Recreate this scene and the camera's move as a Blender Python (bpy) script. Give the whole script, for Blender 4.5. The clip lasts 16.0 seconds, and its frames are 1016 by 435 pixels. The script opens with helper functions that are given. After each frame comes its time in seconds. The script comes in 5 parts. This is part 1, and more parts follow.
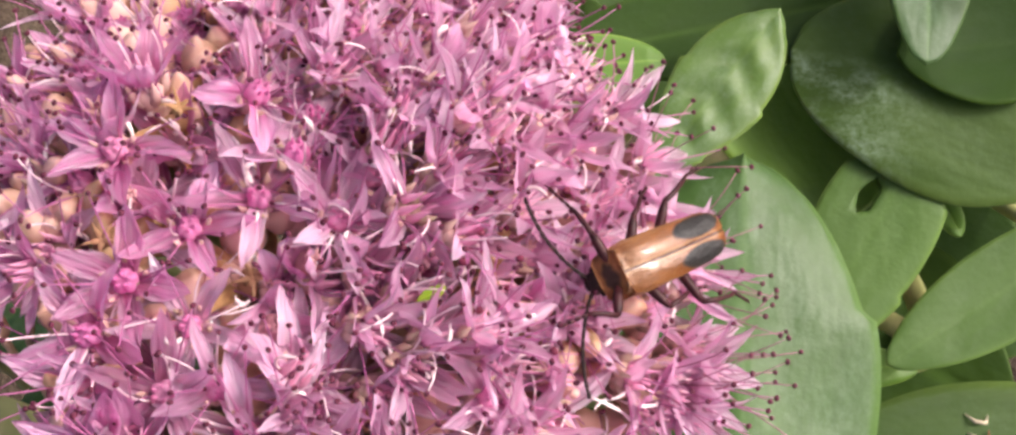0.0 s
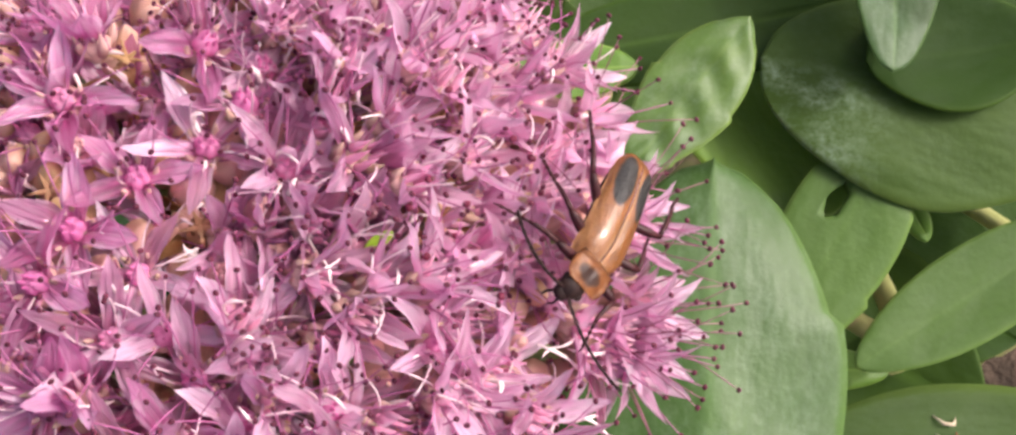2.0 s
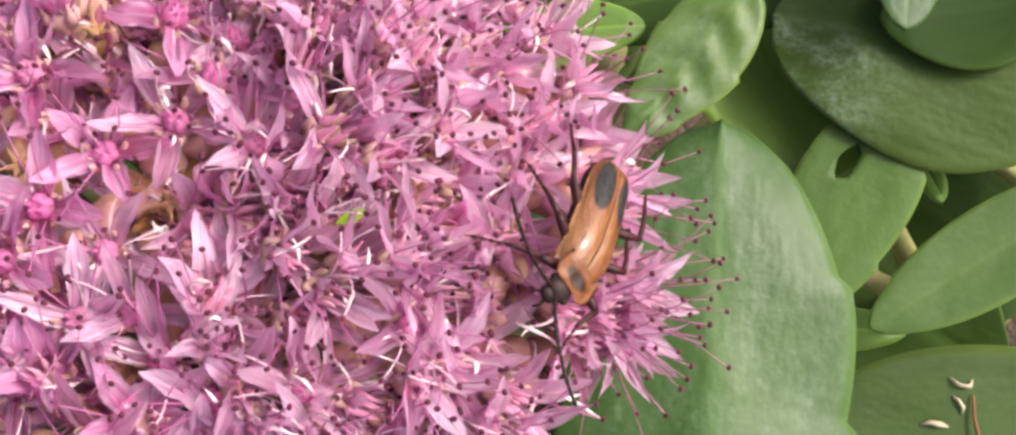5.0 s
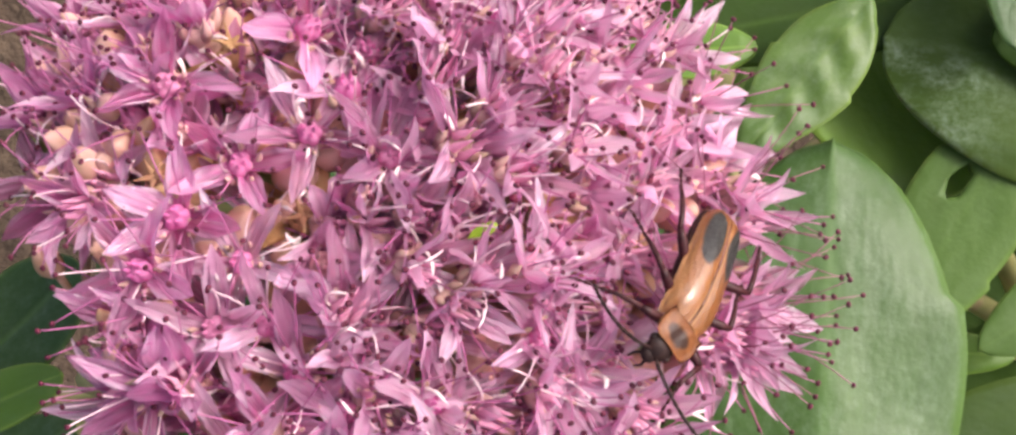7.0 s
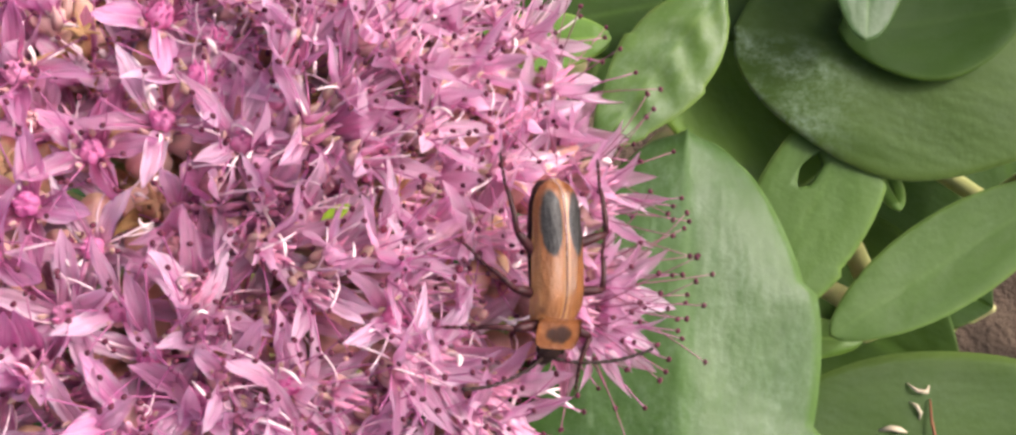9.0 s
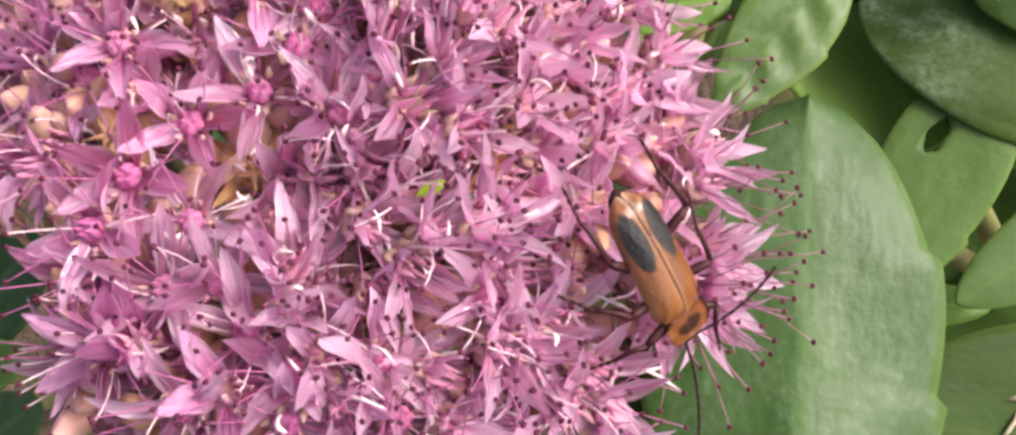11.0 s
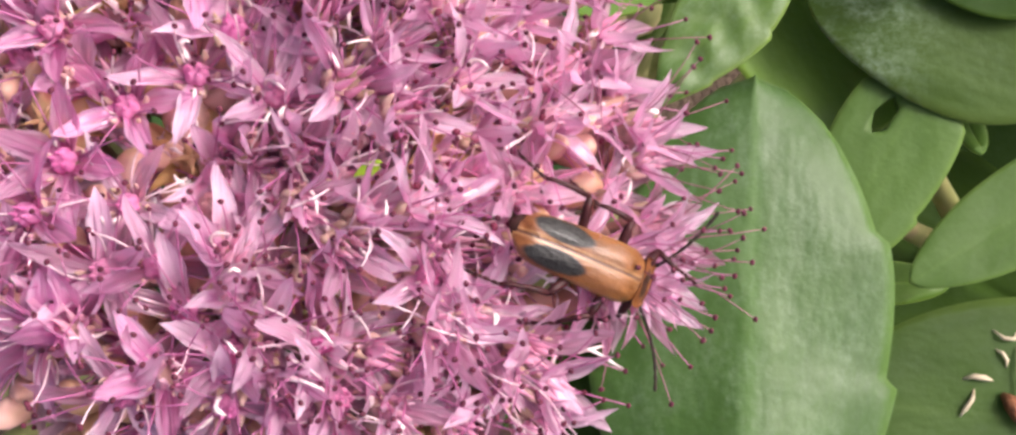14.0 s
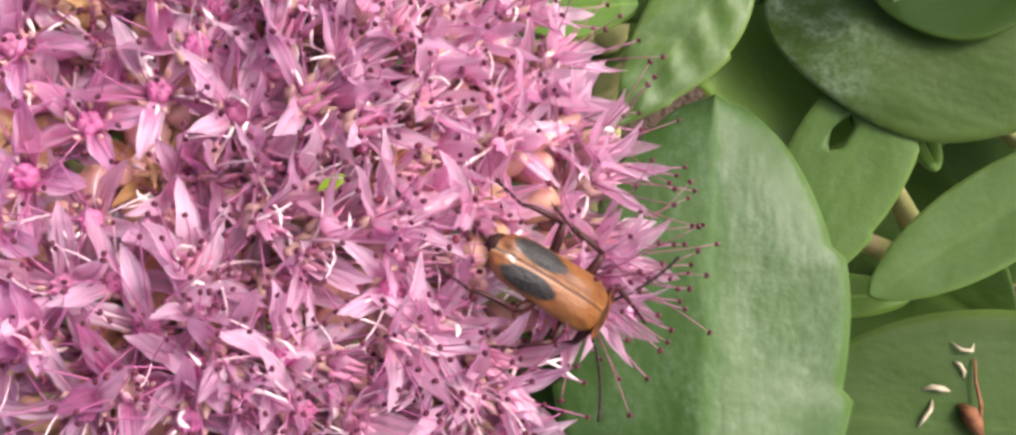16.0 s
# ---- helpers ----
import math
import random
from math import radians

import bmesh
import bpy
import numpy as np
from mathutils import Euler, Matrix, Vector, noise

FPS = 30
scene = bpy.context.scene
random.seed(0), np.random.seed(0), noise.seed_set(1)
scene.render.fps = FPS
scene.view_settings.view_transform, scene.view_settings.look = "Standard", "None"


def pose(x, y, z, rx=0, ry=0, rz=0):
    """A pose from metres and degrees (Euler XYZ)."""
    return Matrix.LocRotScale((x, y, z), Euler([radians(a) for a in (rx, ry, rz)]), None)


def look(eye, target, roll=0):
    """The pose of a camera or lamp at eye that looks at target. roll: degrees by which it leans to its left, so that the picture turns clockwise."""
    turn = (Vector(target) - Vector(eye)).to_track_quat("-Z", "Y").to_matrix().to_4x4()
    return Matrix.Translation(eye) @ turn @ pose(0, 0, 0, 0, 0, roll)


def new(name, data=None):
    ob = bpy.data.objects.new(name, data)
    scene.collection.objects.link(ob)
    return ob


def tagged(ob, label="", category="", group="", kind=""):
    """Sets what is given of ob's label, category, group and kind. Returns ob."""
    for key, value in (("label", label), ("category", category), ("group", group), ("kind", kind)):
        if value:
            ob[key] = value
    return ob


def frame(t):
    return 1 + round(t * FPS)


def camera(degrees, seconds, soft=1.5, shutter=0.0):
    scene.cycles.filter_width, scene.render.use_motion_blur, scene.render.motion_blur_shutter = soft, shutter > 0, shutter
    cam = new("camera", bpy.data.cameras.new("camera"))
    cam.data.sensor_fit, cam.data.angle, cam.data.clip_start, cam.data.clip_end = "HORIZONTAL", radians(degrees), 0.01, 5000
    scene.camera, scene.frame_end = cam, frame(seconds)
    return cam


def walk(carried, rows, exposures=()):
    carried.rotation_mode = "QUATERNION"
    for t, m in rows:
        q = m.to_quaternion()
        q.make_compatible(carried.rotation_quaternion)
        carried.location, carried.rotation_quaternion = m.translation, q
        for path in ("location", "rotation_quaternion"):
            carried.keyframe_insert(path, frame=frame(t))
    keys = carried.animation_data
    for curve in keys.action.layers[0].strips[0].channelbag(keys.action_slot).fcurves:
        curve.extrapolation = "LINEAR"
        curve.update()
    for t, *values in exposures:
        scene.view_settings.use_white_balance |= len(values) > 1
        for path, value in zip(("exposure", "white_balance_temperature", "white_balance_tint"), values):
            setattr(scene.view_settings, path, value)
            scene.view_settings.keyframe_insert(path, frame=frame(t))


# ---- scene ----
MM = 0.001
cam = camera(42.0, 16.0, soft=2.6)

# seconds; millimetres of the eye; degrees
CAM_ROWS = [
    (0, -1.64, -20.81, 477.16, 15.24, -1.03, -0.79),
    (0.5, -2.94, -21.99, 478.88, 15.72, -1.33, -0.96),
    (1, -0.49, -21.19, 478.03, 15.14, -1.00, -0.29),
    (1.5, -0.80, -20.85, 477.49, 15.06, -1.91, -0.91),
    (2, 0.01, -21.22, 478.94, 15.32, -1.36, -0.60),
    (2.5, 0.14, -21.05, 478.98, 15.47, -0.92, -0.14),
    (3, 0.14, -20.84, 478.66, 15.38, -0.75, -0.38),
    (3.5, -0.01, -21.22, 479.20, 15.01, -0.00, 0.00),
    (4, 1.16, -20.91, 478.76, 14.60, -0.18, 0.11),
    (4.2, 1.81, -20.26, 477.84, 14.20, -0.45, -0.01),
    (6.3, 5.13, -19.07, 479.91, 11.84, 3.23, 0.08),
    (6.5, 2.15, -21.92, 479.72, 14.48, 2.78, 0.46),
    (7, 1.18, -22.46, 481.06, 14.71, 4.01, 1.44),
    (7.5, -1.81, -20.52, 479.79, 13.68, 2.05, 0.76),
    (8, 0.63, -20.93, 478.32, 13.68, -1.13, -0.75),
    (8.2, 0.34, -20.97, 478.01, 14.06, -2.42, -1.60),
    (10.3, 1.72, -20.35, 480.35, 13.65, 1.17, -0.34),
    (10.5, 2.04, -20.07, 480.14, 13.38, 2.08, -0.29),
    (11, 0.73, -20.01, 479.35, 12.00, 2.94, 0.08),
    (11.5, 2.93, -19.59, 479.25, 11.84, 2.73, -0.42),
    (12, 3.37, -19.46, 479.57, 12.15, 2.68, -0.60),
    (12.5, 6.24, -18.34, 480.18, 11.14, 2.73, -0.90),
    (13, 5.34, -19.10, 478.78, 11.15, 2.96, -0.90),
    (13.5, 5.29, -18.75, 478.76, 11.02, 3.43, -0.79),
    (14, 5.47, -18.83, 478.72, 10.81, 3.27, -0.78),
    (14.5, 6.42, -18.59, 479.92, 10.89, 3.44, -0.50),
    (15, 6.51, -19.00, 479.22, 10.78, 3.37, -0.55),
    (15.5, 7.08, -17.80, 480.63, 11.07, 2.36, -0.85),
    (16, 7.43, -18.74, 481.23, 11.16, 2.74, -0.89),
]

# the head sways on its stem: seconds, the pivot in millimetres, degrees
HEAD_ROWS = [
    (0, -12.87, -1.22, 336.64, 0.25, -0.46, -0.58),
    (0.5, -17.11, -0.63, 339.87, -0.55, 2.82, -0.18),
    (1, -13.99, -0.64, 338.00, 0.68, -0.20, -0.62),
    (1.5, -12.42, 0.02, 337.40, -0.49, 0.11, -0.89),
    (2, -15.30, 1.00, 338.81, -0.12, 0.74, 0.31),
    (2.5, -14.46, -0.19, 338.70, -0.04, -0.40, 0.15),
    (3, -14.42, 0.61, 338.52, 0.41, -0.55, -0.39),
    (3.5, -14.99, 0.00, 340.00, 0.00, -0.00, 0.00),
    (4, -15.13, -0.28, 339.48, -0.26, 0.12, 0.21),
    (4.2, -15.08, 0.44, 338.67, -0.19, 0.12, 0.33),
    (6.3, -17.37, -0.02, 343.15, -0.19, 2.19, 0.20),
    (6.5, -16.30, 0.28, 342.10, 0.56, 1.45, 0.23),
    (7, -16.81, 0.54, 343.19, 1.40, 1.76, 0.67),
    (7.5, -16.29, -1.43, 341.61, -0.77, -0.27, 0.76),
    (8, -15.10, -1.39, 339.39, -1.79, 0.32, 0.36),
    (8.2, -14.72, -0.56, 338.39, -1.16, -0.07, 0.12),
    (10.3, -14.83, 1.57, 340.11, 0.13, -0.56, -0.40),
    (10.5, -15.48, 1.08, 340.13, -0.25, 0.01, -0.53),
    (11, -15.25, 1.42, 340.99, 0.70, -0.84, -0.79),
    (11.5, -15.71, 0.66, 340.86, -0.62, 0.39, -0.34),
    (12, -15.42, 0.85, 340.33, -0.20, 0.39, -0.68),
    (12.5, -16.96, 0.18, 341.35, -1.25, 1.68, -0.17),
    (13, -15.86, 0.61, 340.49, -0.18, 0.97, -0.15),
    (13.5, -16.03, 0.60, 340.64, -0.34, 1.34, -0.44),
    (14, -15.77, 1.23, 340.72, -0.23, 0.53, -0.68),
    (14.5, -17.30, -1.56, 341.52, -0.26, 1.32, 0.20),
    (15, -16.20, 0.87, 341.27, -0.45, 1.12, -0.30),
    (15.5, -17.54, -1.38, 341.97, -1.98, 2.62, 0.29),
    (16, -17.83, -0.83, 342.51, -1.91, 2.62, 0.09),
]

# the beetle on the head, in the head's resting space: the middle of its shoulders
BEETLE_ROWS = [
    (0, 5.17, -2.45, 407.65, 23.8, -14.6, 111.2),
    (0.5, 4.85, -2.95, 407.82, 19.0, -16.5, 113.0),
    (1, 6.88, -2.52, 406.44, 30.7, -25.6, 129.3),
    (1.5, 7.30, -3.91, 406.05, 28.4, -32.2, 138.8),
    (2, 6.79, -4.90, 406.37, 16.5, -36.0, 145.2),
    (2.5, 7.48, -4.52, 405.85, 15.3, -33.5, 153.2),
    (3, 7.64, -4.90, 405.68, 9.7, -34.9, 162.4),
    (3.5, 7.34, -5.77, 405.83, 14.1, -34.0, 153.3),
    (4, 7.05, -6.43, 405.93, 23.9, -36.2, 140.8),
    (4.2, 7.09, -6.45, 405.89, 24.6, -36.5, 141.2),
    (6.3, 7.56, -6.67, 405.45, 32.3, -40.0, 145.1),
    (6.5, 7.60, -6.69, 405.40, 33.0, -40.3, 145.5),
    (7, 5.57, -8.70, 406.54, 22.8, -35.9, 143.0),
    (7.5, 5.71, -8.43, 406.53, 24.1, -34.0, 147.0),
    (8, 6.19, -9.01, 406.04, 4.1, -33.7, 168.4),
    (8.2, 6.34, -9.07, 405.91, -0.0, -32.4, 172.3),
    (10.3, 7.86, -9.71, 404.53, -43.2, -19.5, 213.7),
    (10.5, 8.00, -9.77, 404.39, -47.3, -18.3, 217.6),
    (11, 8.30, -10.08, 404.08, -35.2, -14.8, 221.5),
    (11.5, 8.47, -10.42, 403.80, -39.2, -9.5, 226.4),
    (12, 8.30, -10.72, 403.89, -46.3, -5.1, 230.3),
    (12.5, 8.76, -9.94, 403.68, -40.0, -1.6, 236.8),
    (13, 8.78, -9.47, 403.78, -32.6, 2.2, 245.8),
    (13.5, 8.89, -9.69, 403.55, -25.8, 2.4, 246.4),
    (14, 9.17, -9.45, 403.34, -25.7, 3.4, 249.0),
    (14.5, 9.55, -9.55, 402.95, -23.5, 2.1, 249.1),
    (15, 9.27, -10.24, 403.08, -30.2, 2.0, 245.2),
    (15.5, 9.26, -10.06, 403.16, -33.9, 1.4, 245.3),
    (16, 9.37, -10.55, 402.90, -33.5, 0.8, 242.8),
]


def mm_pose(x, y, z, rx=0, ry=0, rz=0):
    return pose(x * MM, y * MM, z * MM, rx, ry, rz)


walk(cam, [(t, mm_pose(*r)) for t, *r in CAM_ROWS], exposures=[(0.0, 0.24, 6380, 14), (9.0, 0.24, 6350, 14), (16.0, 0.22, 6330, 14)])

# ---- light ----
SUN_TO = Vector((0.64, 0.19, 0.74)).normalized()
world = bpy.data.worlds.new("sky")
scene.world = world
world.use_nodes = True
wn = world.node_tree.nodes
sky = wn.new("ShaderNodeTexSky")
sky.sky_type, sky.sun_disc = "NISHITA", False
sky.air_density, sky.dust_density, sky.ozone_density = 0.35, 7.0, 0.0
sky.sun_elevation = math.asin(SUN_TO.z)
sky.sun_rotation = math.atan2(SUN_TO.x, SUN_TO.y)
wn["Background"].inputs["Strength"].default_value = 0.28
world.node_tree.links.new(sky.outputs[0], wn["Background"].inputs["Color"])
sun_data = bpy.data.lights.new("sun", "SUN")
sun_data.energy, sun_data.angle, sun_data.color = 1.26, radians(0.53), (1.0, 0.97, 0.92)
sun = new("sun", sun_data)
sun.matrix_world = look(SUN_TO * 5, (0, 0, 0))

# ---- materials ----


class Nodes:
    """A node material under construction."""

    def __init__(self, name):
        self.mat = bpy.data.materials.new(name)
        self.mat.use_nodes = True
        self.tree = self.mat.node_tree
        self.bsdf = self.tree.nodes["Principled BSDF"]
        self.out = self.tree.nodes["Material Output"]

    def add(self, kind):
        return self.tree.nodes.new(kind)

    def link(self, a, b):
        self.tree.links.new(a, b)

    def coords(self, which="Object"):
        return self.add("ShaderNodeTexCoord").outputs[which]

    def noise(self, scale, detail=3.0, which="Object", stretch=None, rough=0.55):
        n = self.add("ShaderNodeTexNoise")
        n.inputs["Scale"].default_value, n.inputs["Detail"].default_value = scale, detail
        n.inputs["Roughness"].default_value = rough
        c = self.coords(which)
        if stretch:
            m = self.add("ShaderNodeMapping")
            m.inputs["Scale"].default_value = stretch
            self.link(c, m.inputs["Vector"])
            c = m.outputs[0]
        self.link(c, n.inputs["Vector"])
        return n.outputs["Fac"]

    def ramp(self, fac, *stops):
        r = self.add("ShaderNodeValToRGB")
        e = r.color_ramp.elements
        while len(e) < len(stops):
            e.new(0.5)
        for s, (p, c) in zip(e, stops):
            s.position, s.color = p, (*c, 1.0) if len(c) == 3 else c
        self.link(fac, r.inputs["Fac"])
        return r.outputs["Color"]

    def math(self, op, a, b=0.0, c=None):
        n = self.add("ShaderNodeMath")
        n.operation = op
        for i, v in enumerate((a, b, c)):
            if v is None:
                continue
            if isinstance(v, (int, float)):
                n.inputs[i].default_value = v
            else:
                self.link(v, n.inputs[i])
        return n.outputs[0]

    def mix(self, fac, a, b, blend="MIX"):
        n = self.add("ShaderNodeMix")
        n.data_type, n.blend_type = "RGBA", blend
        for i, v in ((0, fac), (6, a), (7, b)):
            if isinstance(v, (int, float)):
                n.inputs[i].default_value = v
            elif isinstance(v, tuple):
                n.inputs[i].default_value = (*v, 1.0)
            else:
                self.link(v, n.inputs[i])
        return n.outputs[2]

    def random(self):
        return self.add("ShaderNodeObjectInfo").outputs["Random"]

    def split(self, vec):
        n = self.add("ShaderNodeSeparateXYZ")
        self.link(vec, n.inputs[0])
        return n.outputs

    def bump(self, height, strength, distance):
        b = self.add("ShaderNodeBump")
        b.inputs["Strength"].default_value, b.inputs["Distance"].default_value = strength, distance
        self.link(height, b.inputs["Height"])
        self.link(b.outputs[0], self.bsdf.inputs["Normal"])
        return b.outputs[0]

    def set(self, **values):
        for k, v in values.items():
            s = self.bsdf.inputs[k.replace("_", " ")]
            if isinstance(v, (int, float)):
                s.default_value = v
            elif isinstance(v, tuple):
                s.default_value = (*v, 1.0)
            else:
                self.link(v, s)

    def translucent(self, color, amount):
        t = self.add("ShaderNodeBsdfTranslucent")
        if isinstance(color, tuple):
            t.inputs["Color"].default_value = (*color, 1.0)
        else:
            self.link(color, t.inputs["Color"])
        m = self.add("ShaderNodeMixShader")
        m.inputs[0].default_value = amount
        self.link(self.bsdf.outputs[0], m.inputs[1])
        self.link(t.outputs[0], m.inputs[2])
        self.link(m.outputs[0], self.out.inputs["Surface"])


    def thin(self, color, amount):
        """Lets part of the light straight through, as a thin petal does."""
        t = self.add("ShaderNodeBsdfTransparent")
        t.inputs["Color"].default_value = (*color, 1.0)
        m = self.add("ShaderNodeMixShader")
        m.inputs[0].default_value = amount
        self.link(self.out.inputs["Surface"].links[0].from_socket, m.inputs[1])
        self.link(t.outputs[0], m.inputs[2])
        self.link(m.outputs[0], self.out.inputs["Surface"])

    def wax(self, color, rough, amount, normal):
        """A thin waxy film over what is there already."""
        g = self.add("ShaderNodeBsdfGlossy")
        g.inputs["Color"].default_value, g.inputs["Roughness"].default_value = (*color, 1.0), rough
        self.link(normal, g.inputs["Normal"])
        m = self.add("ShaderNodeMixShader")
        m.inputs[0].default_value = amount
        self.link(self.out.inputs["Surface"].links[0].from_socket, m.inputs[1])
        self.link(g.outputs[0], m.inputs[2])
        self.link(m.outputs[0], self.out.inputs["Surface"])


def petal_material(name, base, body, tip, rim, tints, flesh, bloom):
    n = Nodes(name)
    g = n.split(n.coords("Generated"))
    along = n.ramp(g[1], (0.0, base), (0.20, base), (0.55, body), (0.85, tip), (1.0, tip))
    off = n.math("ABSOLUTE", n.math("SUBTRACT", g[0], 0.5))
    # pale rims and streaks of the petal, whitened to paint silvery highlights too
    edge = n.ramp(off, (0.0, (0.40,) * 3), (0.06, (0.05,) * 3), (0.27, (0.08,) * 3), (0.40, (0.95,) * 3))
    col = n.mix(0.5, along, n.ramp(n.random(), *zip((0.0, 0.35, 0.65, 0.90, 1.0), tints)))
    streak = n.noise(2.6, 3.0, "Generated", (9.0, 0.8, 1.0))
    col = n.mix(n.ramp(streak, (0.44, (0.0,) * 3), (0.66, (0.6,) * 3)), col, rim)
    vein = n.noise(3.4, 2.0, "Generated", (16.0, 0.5, 1.0))
    col = n.mix(n.ramp(vein, (0.52, (0.0,) * 3), (0.66, (0.25,) * 3)), col, base)
    blush = n.ramp(n.noise(420.0, 3.0), (0.35, (0.92, 0.84, 0.90)), (0.60, (1.0, 1.0, 1.0)))
    col = n.mix(1.0, n.mix(edge, col, rim), blush, "MULTIPLY")
    # the skin of the petal is pale and waxy; the flesh that the light comes through is deep pink
    skin = n.mix(n.ramp(g[1], (0.10, (0.10,) * 3), (0.55, (bloom,) * 3), (1.0, (bloom + 0.12,) * 3)), col, (rim[0], rim[1] * 0.97, rim[2]))
    n.set(Base_Color=skin, Roughness=0.45, Specular_IOR_Level=0.4)
    folds = n.noise(1.6, 2.0, "Generated", (4.2, 0.9, 1.0))
    relief = n.math("ADD", n.math("MULTIPLY", folds, 1.7), n.math("MULTIPLY", n.noise(5200.0, 3.0, stretch=(1.6, 0.3, 1.0)), 0.10))
    bent = n.bump(relief, 1.0, 0.00050)
    n.translucent(n.mix(0.5, col, flesh), 0.56)
    n.thin(tuple(0.5 + 0.5 * c for c in flesh), 0.25)
    n.wax((1.0, 0.98, 1.0), 0.25, 0.10, bent)
    return n.mat


def simple_material(name, stops, scale, rough=0.5, spec=0.5, bump=0.2, depth=0.0001, translucent=0.0, random_mix=None, fine=3.0):
    n = Nodes(name)
    col = n.ramp(n.noise(scale, 4.0), *stops)
    if random_mix:
        col = n.mix(n.ramp(n.random(), (0.0, (0.0,) * 3), (1.0, (0.8,) * 3)), col, random_mix)
    n.set(Base_Color=col, Roughness=rough, Specular_IOR_Level=spec)
    n.bump(n.noise(scale * fine, 3.0), bump, depth)
    if translucent:
        n.translucent(col, translucent)
    return n.mat


def leaf_material(name, dark, mid, pale, bloom, rough, shine=0.4):
    n = Nodes(name)
    broad = n.noise(110.0, 5.0, stretch=(1.0, 0.45, 1.0))
    col = n.ramp(broad, (0.30, dark), (0.52, mid), (0.75, pale))
    tone = n.ramp(n.random(), (0.0, (0.80, 0.88, 0.74)), (0.5, (1.0, 1.0, 1.0)), (1.0, (1.12, 1.08, 0.9)))
    col = n.mix(1.0, col, tone, "MULTIPLY")
    vein = n.ramp(n.noise(520.0, 3.0, stretch=(1.0, 0.12, 1.0)), (0.42, (0.0,) * 3), (0.70, (0.3,) * 3))
    col = n.mix(vein, col, pale)
    form = n.add("ShaderNodeAttribute")
    form.attribute_name = "form"
    parts = n.split(form.outputs["Vector"])
    col = n.mix(n.math("MULTIPLY", parts[0], 0.75), col, (pale[0] * 1.5, pale[1] * 1.35, pale[2] * 1.1))
    col = n.mix(n.math("MULTIPLY", parts[1], 0.9), col, (pale[0] * 1.3, pale[1] * 1.25, pale[2] * 1.2))
    # patchy waxy bloom; its pale colour also paints in the blotchy sheen
    patch = n.ramp(n.noise(210.0, 7.0, stretch=(1.1, 0.7, 1.0), rough=0.78), (0.42, (0.0,) * 3), (0.72, (1.0,) * 3))
    speck = n.ramp(n.noise(1300.0, 5.0, stretch=(1.1, 0.8, 1.0), rough=0.78), (0.38, (0.05,) * 3), (0.60, (1.0,) * 3))
    waxy = n.math("MULTIPLY", n.math("MULTIPLY", patch, speck), n.math("ADD", parts[2], bloom))
    col = n.mix(waxy, col, (0.27, 0.37, 0.25))
    n.set(Base_Color=col, Roughness=rough, Specular_IOR_Level=shine)
    h = n.math("ADD", n.math("MULTIPLY", n.noise(170.0, 3.0, stretch=(1.2, 0.6, 1.0)), 1.6), n.math("MULTIPLY", n.noise(1300.0, 3.0), 0.18))
    n.bump(h, 0.44, 0.0008)
    n.translucent(n.mix(0.5, col, (0.28, 0.42, 0.05)), 0.14)
    return n.mat


